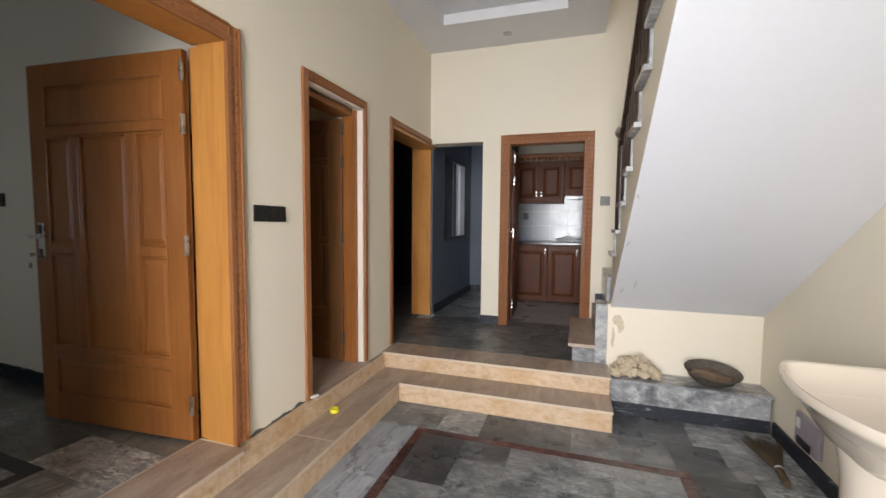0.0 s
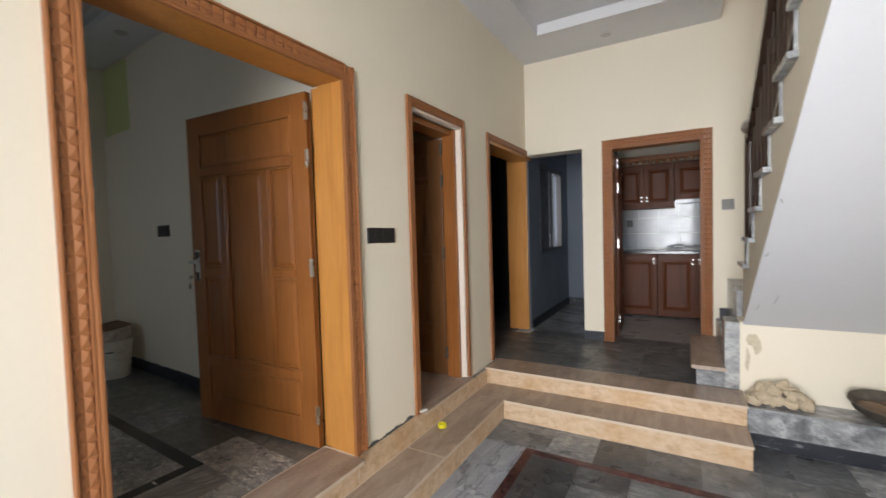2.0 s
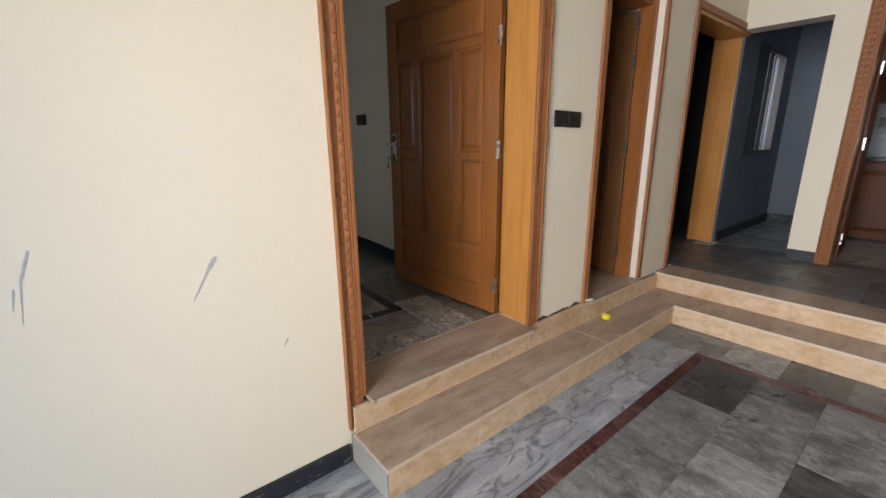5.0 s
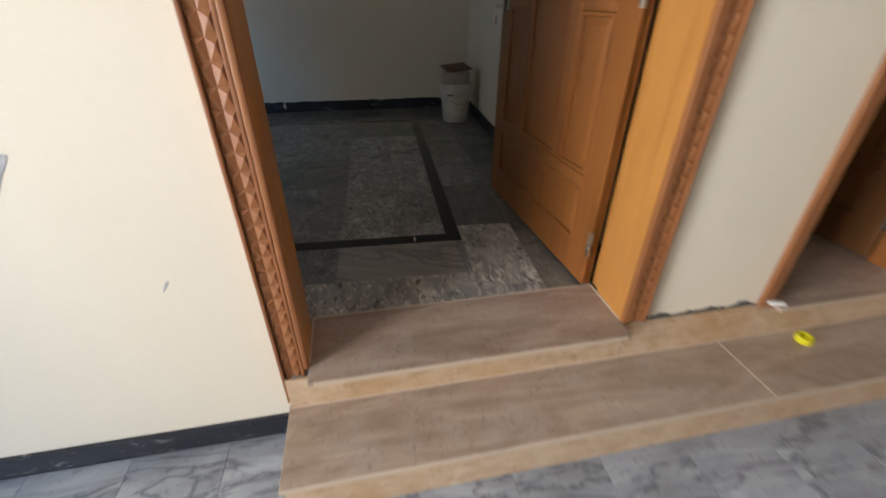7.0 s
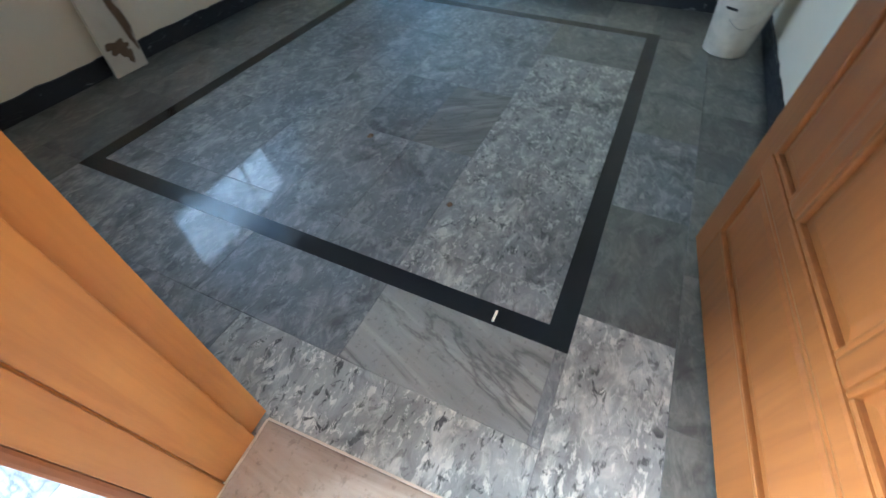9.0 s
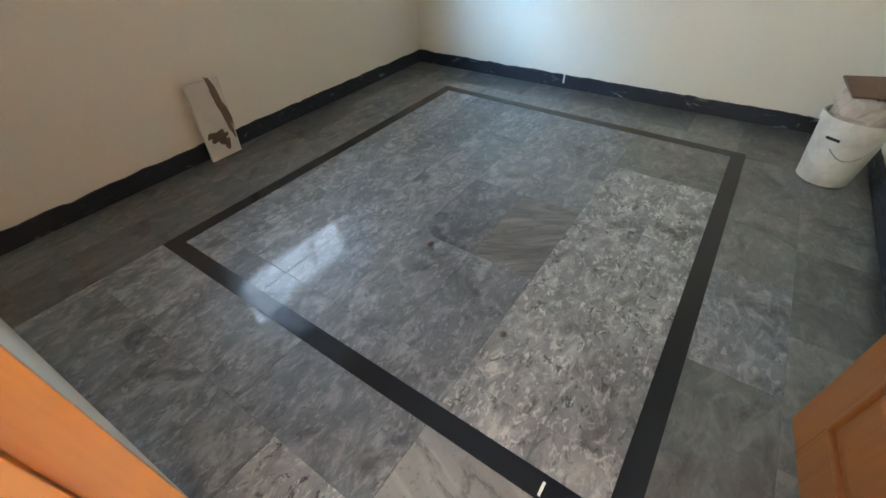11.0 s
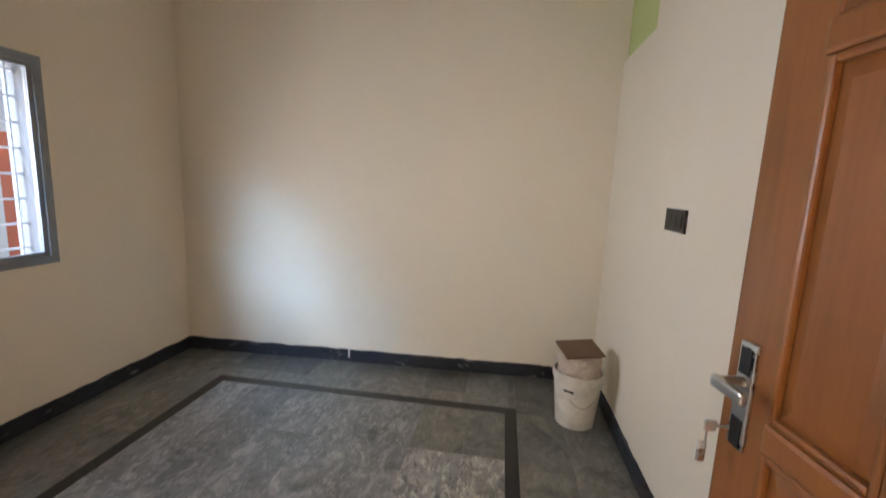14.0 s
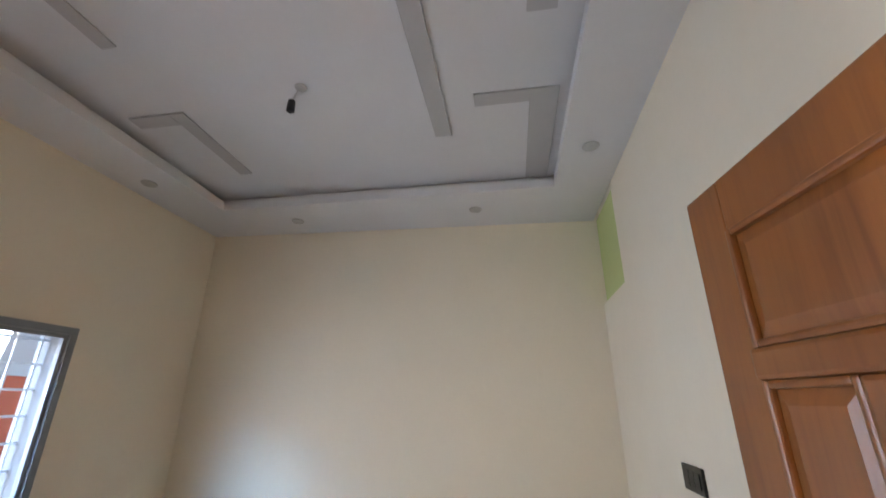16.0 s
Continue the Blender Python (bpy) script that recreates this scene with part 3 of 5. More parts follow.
# ---- steps ----
steps = thing("entrance_steps", pose(0, 0, 0), "two brown tiled steps along the wall and up to the landing", "steps", kind="structure")
part("core", boxes((XL + 0.001, -0.53, 1.86, 4.72, -0.1, Z1 - 0.02), (-0.53, 1.09, 4.44, 4.72, -0.1, Z1 - 0.02), (XL + 0.001, 1.09, 4.72, YF, -0.1, ZS - 0.02),
                   (XL + 0.001, XL + 0.03, 1.86, 4.72, Z1 - 0.02, ZS - 0.025)), M_GROUT, steps)
for i, (x0, x1, y0, y1, z) in enumerate((
        (XL + 0.031, -0.507, 1.835, 3.445, Z1), (XL + 0.031, -0.507, 3.449, 4.40, Z1), (XL + 0.031, -0.507, 4.404, 4.70, Z1), (-0.503, 1.105, 4.395, 4.70, Z1),
        (XL + 0.032, 1.105, 4.675, 4.98, ZS),
        (XI + 0.002, -0.738, D1[0] + 0.087, D1[1] - 0.087, ZS + 0.004), (XI, -0.765, D2[0] + 0.05, D2[1] - 0.03, ZS))):
    part("tread_tile", box(x0, x1, y0, y1, z - 0.02, z, 0.004), M_BROWN, steps)
for x0, x1, y0, y1, z0, z1 in (
        (-0.526, -0.514, 1.842, 4.405, 0, Z1 - 0.021),
        (-0.514, 1.10, 4.41, 4.43, 0, Z1 - 0.021),
        (-0.785, 1.10, 4.69, 4.715, Z1 + 0.001, ZS - 0.021),
        (XL + 0.031, XL + 0.042, 1.842, 3.013, Z1 + 0.001, ZS - 0.021), (XL + 0.0045, XL + 0.042, 3.015, 3.655, Z1 + 0.001, ZS - 0.012), (XL + 0.031, XL + 0.042, 3.657, 3.9, Z1 + 0.001, ZS - 0.021), (XL + 0.031, XL + 0.042, 3.903, 4.69, Z1 + 0.001, ZS - 0.021)):
    part("riser_tile", box(x0, x1, y0, y1, z0, z1, 0.002), M_RISER, steps)
for x0, x1, y0, y1, z in ((-0.5066, -0.5035, 1.835, 4.395, Z1), (-0.503, 1.105, 4.3915, 4.3946, Z1), (XL + 0.032, 1.105, 4.6715, 4.6746, ZS), (-0.7376, -0.7345, D1[0] + 0.105, D1[1] - 0.105, ZS + 0.004), (-0.7646, -0.7615, D2[0] + 0.05, D2[1] - 0.03, ZS)):
    part("nosing", boxes((x0, x1, y0, y1, z - 0.019, z - 0.002)), M_NOSE, steps, "pale worn tile edge")
part("joint", boxes((XL + 0.043, -0.507, 3.4445, 3.4495, Z1 - 0.019, Z1 + 0.0004), (XL + 0.042, XL + 0.047, 1.84, 4.68, Z1 - 0.001, Z1 + 0.003), (XL + 0.0425, XL + 0.0432, 2.998, 3.004, Z1 + 0.003, ZS - 0.022), (-0.5065, -0.498, 4.398, 4.404, Z1 - 0.019, Z1 + 0.0004), (XI - 0.004, XI + 0.0015, D1[0] + 0.087, D1[1] - 0.087, ZS - 0.01, ZS + 0.0045), (XI + 0.002, -0.82, D1[0] + 0.0855, D1[0] + 0.092, ZS + 0.0043, ZS + 0.008), (XI + 0.002, -0.82, D1[1] - 0.092, D1[1] - 0.0855, ZS + 0.0043, ZS + 0.008)), M_NOSE, steps, "pale grout joint")
part("side_slab", box(XL + 0.012, -0.515, 1.836, 1.858, 0, Z1 - 0.021, 0.002), M_GROUT, steps)

# ---- stairs ----
S0, SLOPE = 5.0, 0.665


def soffit_z(y):
    return 0.785 + SLOPE * (S0 - y)


stairs = thing("staircase", pose(0, 0, 0), "plastered stair flight with marble treads over a white soffit", "stairs", kind="structure")
SX = 1.11
flight = [(S0, soffit_z(S0))]
n_steps = 14
treads = []
y, z = S0, 1.21
flight.append((S0, z))
for i in range(n_steps):
    ny = y - 0.27
    flight.append((ny, z))
    treads.append((ny, y, z))
    z += 0.1796
    flight.append((ny, z))
    y = ny
flight.append((y - 0.2, z))
flight.append((y - 0.2, soffit_z(y - 0.2)))
part("flight", prism(flight, "x", SX, XR - 0.001), M_WALL, stairs)
lo = y - 0.2
part("soffit", prism([(S0 - 0.01, soffit_z(S0 - 0.01) - 0.012), (S0 - 0.01, soffit_z(S0 - 0.01) - 0.002), (lo, soffit_z(lo) - 0.002), (lo, soffit_z(lo) - 0.012)], "x", SX - 0.002, XR - 0.002), M_SOFFIT, stairs, "white painted sloping soffit")
for y0, y1, z in treads:
    part("tread", box(SX - 0.035, XR - 0.003, y0 - 0.03, y1, z + 0.001, z + 0.028, 0.004), M_STEPSTONE, stairs)
    part("riser", box(SX - 0.012, XR - 0.003, y0 - 0.012, y0 - 0.001, z + 0.03, z + 0.1775), M_STEPSTONE, stairs)
part("under_wall", boxes((SX - 0.02, XR - 0.001, S0, S0 + 0.2, 0, 0.80)), M_WALL, stairs)
part("first_step", boxes((0.82, 1.0, 4.99, YF - 0.001, ZS, 0.425)), M_STEPSTONE, stairs)
part("first_tread", box(0.785, 1.01, 4.96, YF - 0.016, 0.426, 0.455, 0.005), M_BROWN, stairs)
part("second_step", boxes((1.0, XR - 0.001, S0 + 0.2, YF - 0.001, ZS, 0.62)), M_STEPSTONE, stairs)
part("side_slab", box(0.996, SX - 0.022, 4.985, 5.2, ZS, 0.795, 0.004), M_STEPSTONE, stairs)
part("quarter_landing", boxes((SX - 0.02, XR - 0.001, S0 + 0.2, YF - 0.001, 0.62, 1.0)), M_STEPSTONE, stairs)

plinth = thing("plinth", pose(0, 0, 0), "low grey marble plinth with a black skirting below the stairs", "plinth", kind="structure")
part("body", boxes((1.11, XR - 0.017, 4.765, S0 - 0.001, -0.1, 0.245)), M_STEPSTONE, plinth)
part("top_slab", box(1.107, XR - 0.001, 4.75, S0 - 0.001, 0.246, 0.266, 0.004), M_STEPSTONE, plinth)
part("skirting", box(1.108, XR - 0.017, 4.75, 4.764, 0, 0.09, 0.002), M_SKIRT, plinth)


def railing():
    r = thing("stair_railing", pose(0, 0, 0), "dark wooden stair rail on iron balusters with a ball finial", "railing")
    x = SX + 0.045
    path = [(S0 - 0.05 - 0.27 * i, 2.09 + SLOPE * 0.27 * i) for i in range(n_steps)]
    part("handrail", prism([(path[0][0] + 0.05, path[0][1] - 0.06), (path[0][0] + 0.05, path[0][1] + 0.005), (path[-1][0], path[-1][1] + 0.04), (path[-1][0], path[-1][1] - 0.025)], "x", x - 0.035, x + 0.035), M_RAIL, r)
    part("lower_rail", prism([(path[0][0] + 0.03, path[0][1] - 0.72), (path[0][0] + 0.03, path[0][1] - 0.69), (path[-1][0], path[-1][1] - 0.655), (path[-1][0], path[-1][1] - 0.685)], "x", x - 0.02, x + 0.02), M_RAIL, r)
    for i, (y0, z0) in enumerate(path):
        for d in (0.0, 0.135):
            if i == len(path) - 1 and d:
                continue
            yy, zz = y0 - d, z0 + d * SLOPE
            part("baluster", rod((x, yy, zz - 0.86), (x, yy, zz - 0.03), 0.011, 8), M_RAIL, r)
    part("newel", rod((x, S0 - 0.02, 1.21), (x, S0 - 0.02, 2.13), 0.04, 14), M_RAIL, r)
    bm = bmesh.new()
    bmesh.ops.create_uvsphere(bm, u_segments=20, v_segments=12, radius=0.052)
    part("ball_finial", bm, M_STEEL, r, "polished steel ball", pose(x - 0.01, S0 - 0.02, 2.18), True)
    return r


railing()


# ---- doors ----
def carved_strip(length, width, depth, pitch=0.046):
    """A carved strip along z: two columns of slanting pyramids between plain beads, face towards +x."""
    bm = bmesh.new()
    add_box(bm, 0, depth * 0.45, 0, width, 0, length)
    bead = width * 0.14
    add_box(bm, depth * 0.45, depth * 0.95, 0, bead, 0, length, 0.003)
    add_box(bm, depth * 0.45, depth * 0.8, width - bead, width, 0, length, 0.003)
    w = (width - 2 * bead) / 2
    n = int(length / pitch)
    for c in range(2):
        y0 = bead + c * w
        for i in range(n):
            z0 = i * length / n
            z1 = (i + 1) * length / n
            base = [bm.verts.new((depth * 0.45, yy, zz)) for yy, zz in ((y0, z0), (y0 + w, z0), (y0 + w, z1), (y0, z1))]
            tip = bm.verts.new((depth * 0.74, y0 + w * (0.3 + 0.4 * c), z0 + (z1 - z0) * 0.72))
            for k in range(4):
                bm.faces.new((base[k], base[(k + 1) % 4], tip))
    return bm


def door_frame(name, m, width, height, depth, casing, label, foot=0.0, carve_mat=None, right_casing=True):
    """A lined door opening: local y runs along the wall from 0, x towards the hall, z up from the sill."""
    d = thing(name, m, label, "door frame", kind="structure")
    carve = carve_mat or M_TRIM
    lin = casing
    rb, hb, top = -depth + 0.062, -0.062, height - lin
    for y0, y1, out in ((lin - 0.035, lin, 1), (width - lin, width - lin + 0.035, -1)):
        face = y1 if out > 0 else y0
        back = y0 if out > 0 else y1
        for x0, x1, proud in ((-depth, rb, -0.016), (rb, hb - 0.004, 0.0), (hb - 0.004, hb, -0.006), (hb, 0.004, 0.004)):
            f = face + out * proud
            part("lining", box(x0, x1, min(f, back), max(f, back), 0, top, 0.0015), M_FRAME, d)
    for x0, x1, proud in ((-depth, rb, -0.016), (rb, hb - 0.004, 0.0), (hb - 0.004, hb, -0.006), (hb, 0.004, 0.004)):
        part("head_lining", boxes((x0, x1, lin - 0.035, width - lin + 0.035, top - proud, top + 0.035)), M_FRAME, d)
    part("inner_bead", box(0.0045, 0.024, lin - 0.014, lin + 0.004, 0, height - lin, 0.006), M_TRIM, d)
    part("inner_bead", box(0.0045, 0.024, width - lin - 0.004, width - lin + 0.014, 0, height - lin, 0.006), M_TRIM, d)
    part("inner_bead", box(0.0045, 0.024, lin - 0.014, width - lin + 0.014, height - lin - 0.004, height - lin + 0.014, 0.006), M_TRIM, d)
    strip = casing * 0.84
    part("carved_casing", carved_strip(height - 0.001 - foot, strip, 0.024), carve, d, m=pose(0.004, 0, foot))
    if right_casing:
        part("carved_casing", carved_strip(height - 0.001, strip, 0.024), carve, d, m=pose(0.004, width, 0) @ Matrix.Diagonal((1, -1, 1, 1)))
    part("carved_head", carved_strip(width - 2 * strip if right_casing else width - strip, strip, 0.024), carve, d, m=pose(0.004, strip, height) @ pose(0, 0, 0, -90, 0, 0))
    return d


def panel_leaf(name, m, w, h, label, mat, handles=True, hinge_z=(0.19, 1.02, 1.62, 1.88), hinge_mat=None):
    """A panelled leaf hinged at the origin, running along +x; its shown face looks to -y."""
    d = thing(name, m, label, "door")
    t = 0.04
    part("slab", box(0, w, 0.008, t - 0.008, 0, h, 0.003), mat, d)
    st = 0.115
    lo, hi = 0.425, 1.595
    rails = [(0, 0.15), (0.37, lo), (hi, 1.65), (h - 0.11, h)]
    stile = bmesh.new()
    add_box(stile, 0, st, 0, t, 0, h, 0.004)
    part("stile", stile, mat, d)
    part("stile", box(w - st, w, 0, t, 0, h, 0.004), mat, d)
    pr = 0.009
    for z0, z1 in rails:
        out = pr if z1 - z0 < 0.08 else 0.0
        part("rail", box(st - out, w - st + out, -out, t + out, z0, z1, 0.004 + 0.5 * out), mat, d)
    c0, c1 = st + (w - 2 * st) * 0.265, st + (w - 2 * st) * 0.735
    for a in (c0, c1):
        part("muntin", box(a - 0.028, a + 0.028, -pr, t + pr, lo, hi, 0.009), mat, d)
    fields = [(st, w - st, 0.15, 0.37), (st, w - st, 1.65, h - 0.11), (c0 + 0.028, c1 - 0.028, lo, hi)]
    for x0, x1 in ((st, c0 - 0.028), (c1 + 0.028, w - st)):
        part("lock_rail", box(x0, x1, -pr, t + pr, 0.955, 1.01, 0.009), mat, d)
        fields += [(x0, x1, lo, 0.955), (x0, x1, 1.01, hi)]
    for x0, x1, z0, z1 in fields:
        bm = bmesh.new()
        g = 0.012
        for side in (0, 1):
            ya, yb = (0.0078, 0.001) if side == 0 else (t - 0.0078, t - 0.001)
            outer = [bm.verts.new((x, ya, zz)) for x, zz in ((x0 + g, z0 + g), (x1 - g, z0 + g), (x1 - g, z1 - g), (x0 + g, z1 - g))]
            e = g + 0.028
            inner = [bm.verts.new((x, yb, zz)) for x, zz in ((x0 + e, z0 + e), (x1 - e, z0 + e), (x1 - e, z1 - e), (x0 + e, z1 - e))]
            for k in range(4):
                bm.faces.new((outer[k], outer[(k + 1) % 4], inner[(k + 1) % 4], inner[k]))
            bm.faces.new(inner)
        part("panel", bm, mat, d)
        mo = bmesh.new()
        for q in ((x0, x0 + 0.014, z0, z1), (x1 - 0.014, x1, z0, z1), (x0 + 0.014, x1 - 0.014, z0, z0 + 0.014), (x0 + 0.014, x1 - 0.014, z1 - 0.014, z1)):
            add_box(mo, q[0], q[1], -0.006, t + 0.006, q[2], q[3], 0.005)
        part("moulding", mo, mat, d)
    for z in hinge_z:
        hb = rod((-0.004, -0.006, z - 0.05), (-0.004, -0.006, z + 0.05), 0.0065, 10)
        add_box(hb, -0.001, 0.012, -0.003, -0.0005, z - 0.05, z + 0.05)
        add_box(hb, -0.013, -0.006, 0.0, 0.003, z - 0.05, z + 0.05)
        part("hinge", hb, hinge_mat or M_STEEL, d, "butt hinge")
    if handles:
        zc = 1.02
        for side, yy in ((-1, 0.0), (1, t)):
            hp = part("lock_plate", box(w - 0.075, w - 0.033, min(yy, yy + side * 0.006), max(yy, yy + side * 0.006), zc - 0.098, zc + 0.105, 0.002), M_STEEL, d, "steel lock plate")
            part("plate_inlay", box(w - 0.068, w - 0.04, min(yy + side * 0.0062, yy + side * 0.009), max(yy + side * 0.0062, yy + side * 0.009), zc + 0.045, zc + 0.095, 0.001), M_BLACK, hp)
            part("plate_inlay", box(w - 0.068, w - 0.04, min(yy + side * 0.0062, yy + side * 0.009), max(yy + side * 0.0062, yy + side * 0.009), zc - 0.095, zc - 0.04, 0.001), M_BLACK, hp)
            lv = rod((w - 0.054, yy, zc + 0.03), (w - 0.054, yy + side * 0.055, zc + 0.03), 0.01, 12)
            add_box(lv, w - 0.125, w - 0.042, min(yy + side * 0.045, yy + side * 0.06), max(yy + side * 0.045, yy + side * 0.06), zc + 0.018, zc + 0.04, 0.005)
            part("lever", lv, M_STEEL, d, "steel lever handle")
    return d


# bedroom door
door_frame("door_frame_1", pose(XL, D1[0], ZS), D1[1] - D1[0], DT - ZS, 0.235, 0.085, "orange varnished door frame with a carved casing", foot=-0.14)
ang = math.degrees(math.atan2(2.905 - 2.968, -2.10 + 1.05))
leaf = panel_leaf("bedroom_door", pose(-1.038, 2.968, ZS + 0.012, 0, 0, ang) @ Matrix.Diagonal((1, -1, 1, 1)), 1.05, 1.985, "open orange varnished wooden panel door", M_DOOR)
key = thing("key_bunch", pose(-2.05, 2.901, 1.262) @ Matrix.Diagonal((0.75, 0.75, 0.75, 1)), "small steel keys hanging in the lock", "keys")
part("key_shank", rod((0, 0.045, 0), (0, -0.035, 0), 0.004, 8), M_STEEL, key)
part("key_bow", box(-0.004, 0.004, -0.06, -0.03, -0.014, 0.014, 0.003), M_STEEL, key)
part("ring", rod((0, -0.052, -0.01), (0.006, -0.055, -0.05), 0.003, 6), M_STEEL, key)
part("spare_key", box(-0.004, 0.004, -0.068, -0.048, -0.10, -0.045, 0.003), M_STEEL, key)

# small room door, with a raw plaster reveal
d2 = thing("door_frame_2", pose(XL, D2[0], ZS), "narrow varnished door frame beside a bare plaster reveal", "door frame", kind="structure")
W2, H2 = D2[1] - D2[0], DT - ZS
part("casing", box(0.002, 0.02, 0, 0.055, -0.03, H2, 0.004), M_TRIM, d2)
part("casing", box(0.002, 0.02, W2 - 0.035, W2, 0, H2, 0.004), M_TRIM, d2)
part("casing_head", carved_strip(W2 - 0.092, 0.06, 0.018), M_TRIM, d2, m=pose(0.002, 0.0555, H2) @ pose(0, 0, 0, -90, 0, 0))
part("plaster_reveal", boxes((-0.045, 0.0015, W2 - 0.05, W2 - 0.036, 0, H2 - 0.065), (-0.045, 0.0015, 0.055, W2 - 0.05, H2 - 0.075, H2 - 0.0605)), M_PLASTER, d2, "bare white plaster reveal")
part("lining", boxes((-0.158, -0.046, W2 - 0.085, W2 - 0.041, 0, H2 - 0.076)), M_DOOR, d2)
part("lining", boxes((-0.22, 0.0015, 0.041, 0.06, 0, H2 - 0.076)), M_DOOR, d2)
part("head_lining", boxes((-0.22, -0.071, 0.06, W2 - 0.085, H2 - 0.12, H2 - 0.076)), M_DOOR, d2)
panel_leaf("small_room_door", pose(XL - 0.163, D2[1] - 0.094, ZS + 0.012, 0, 0, 180 + 4) @ Matrix.Diagonal((1, -1, 1, 1)), 0.66, 1.96, "open varnished door into a small room, its shadow put in as darker brown", M_DOOR_SHADED, hinge_mat=M_IRON)

# back room door frame in the corner
d3 = thing("door_frame_3", pose(XL, D3[0], ZS), "deep varnished door lining in the corner of the landing", "door frame", kind="structure")
W3 = D3[1] - D3[0]
part("casing", box(0.002, 0.018, 0, 0.05, 0, H2, 0.004), M_TRIM, d3)
part("casing_head", box(0.002, 0.018, 0.051, YF - D3[0] - 0.002, H2 - 0.055, H2, 0.004), M_TRIM, d3)
part("lining", boxes((-0.235, 0.0015, 0.041, 0.075, 0, H2 - 0.05)), M_FRAME, d3)
part("lining", box(-0.30, -0.055, W3 - 0.035, W3 - 0.005, 0, H2 - 0.05, 0.004), M_FRAME, d3)
part("head_lining", boxes((-0.235, 0.0015, 0.075, W3 - 0.036, H2 - 0.085, H2 - 0.0505)), M_FRAME, d3)

# kitchen door
door_frame("door_frame_4", pose(K[0], YF, ZS) @ Matrix(((0, 1, 0, 0), (-1, 0, 0, 0), (0, 0, 1, 0), (0, 0, 0, 1))),
           K[1] - K[0], H2, 0.225, 0.095, "varnished kitchen door frame with a carved casing")
panel_leaf("kitchen_door", pose(K[0] + 0.115, YB + 0.01, ZS + 0.012, 0, 0, 93), 0.76, 1.97, "open brown kitchen door folded back inside", M_DARKWOOD, handles=False)


# ---- bedroom window ----
def sliding_window(name, x0, x1, z0, z1, y, label):
    w = thing(name, pose(x0, y, z0), label, "window", kind="structure")
    W, H = x1 - x0, z1 - z0
    f = 0.032
    part("frame", boxes((0, f, -0.05, 0.02, 0, H), (W - f, W, -0.05, 0.02, 0, H), (f, W - f, -0.05, 0.02, 0, f), (f, W - f, -0.05, 0.02, H - f, H)), M_ALU, w)
    part("outer_lip", boxes((-0.008, 0, 0.003, 0.02, -0.008, H + 0.008), (W, W + 0.008, 0.003, 0.02, -0.008, H + 0.008), (0, W, 0.003, 0.02, -0.008, 0), (0, W, 0.003, 0.02, H, H + 0.008)), M_ALU, w)
    mid = W * 0.48
    for a, b, d in ((f, mid + 0.02, -0.015), (mid - 0.02, W - f, -0.042)):
        s = part("sash", boxes((a, a + 0.022, d, d + 0.022, f, H - f), (b - 0.022, b, d, d + 0.022, f, H - f), (a + 0.022, b - 0.022, d, d + 0.022, f, f + 0.022), (a + 0.022, b - 0.022, d, d + 0.022, H - f - 0.022, H - f)), M_ALU, w)
        g = part("pane", boxes((a + 0.022, b - 0.022, d + 0.009, d + 0.013, f + 0.022, H - f - 0.022)), M_GLASS, s)
        g.visible_shadow = False
    return w


base[0] = ROOM
sliding_window("window_1", WX0, WX1, WZ0, WZ1, RY0, "grey aluminium sliding window with a white grille outside")
RA, RB = RY0 - 0.219, RY0 - 0.052
structure("window_reveal", boxes((WX0, WX0 + 0.006, RA, RB, WZ0, WZ1), (WX1 - 0.006, WX1, RA, RB, WZ0, WZ1), (WX0 + 0.006, WX1 - 0.006, RA, RB, WZ0, WZ0 + 0.006), (WX0 + 0.006, WX1 - 0.006, RA, RB, WZ1 - 0.006, WZ1)), M_REVEAL_DIM, "white reveal outside the bedroom window, darkened in colour against the strong sun")
grille = thing("window_grille", pose(WX0, RY0 - 0.15, WZ0), "white iron window grille outside the glass", "window grille")
for i in range(11):
    x = 0.04 + i * 0.126
    part("bar", rod((x, 0, 0.0), (x, 0, WZ1 - WZ0), 0.007, 8), M_GRILLE, grille)
for i in range(8):
    z = 0.06 + i * 0.134
    part("cross_bar", boxes((0, WX1 - WX0, -0.004, 0.004, z, z + 0.012)), M_GRILLE, grille)
far_house = thing("neighbour_house", pose(-5.0, -5.5, -0.12), "orange painted neighbour house with white bands", "house", kind="structure")
part("wall", boxes((-4, 5.5, -3, 0, 0, 2.35)), M_BRICKRED, far_house)
part("band", boxes((-4, 5.5, 0.0, 0.06, 2.35, 2.6)), M_WHITEOUT, far_house)
for i in range(5):
    part("pier", boxes((-3.9 + i * 2.1, -3.75 + i * 2.1, 0.001, 0.05, 0, 2.349)), M_WHITEOUT, far_house)
structure("neighbour_wall", boxes((-11, 3, -8.7, -8.5, -0.12, 5.0)), M_WHITEOUT, "white neighbouring wall behind the lane")

base[0] = HALL

# passage window with a bright gap
pw = thing("window_2", pose(PX, PW[0], PW[2]), "dark sliding window with a narrow bright gap", "window", kind="structure")
PL, PH = PW[1] - PW[0], PW[3] - PW[2]
part("frame", boxes((-0.06, 0.012, 0, 0.05, 0, PH), (-0.06, 0.012, PL - 0.05, PL, 0, PH), (-0.06, 0.012, 0.05, PL - 0.05, 0, 0.05), (-0.06, 0.012, 0.05, PL - 0.05, PH - 0.05, PH)), M_BLACK, pw)
part("sash", boxes((-0.05, -0.02, 0.05, 0.499, 0.05, PH - 0.05)), M_BLACK, pw, "dark tinted sash")
part("sash_edge", boxes((-0.045, -0.018, 0.50, 0.525, 0.05, PH - 0.05)), M_WHITEOUT, pw)
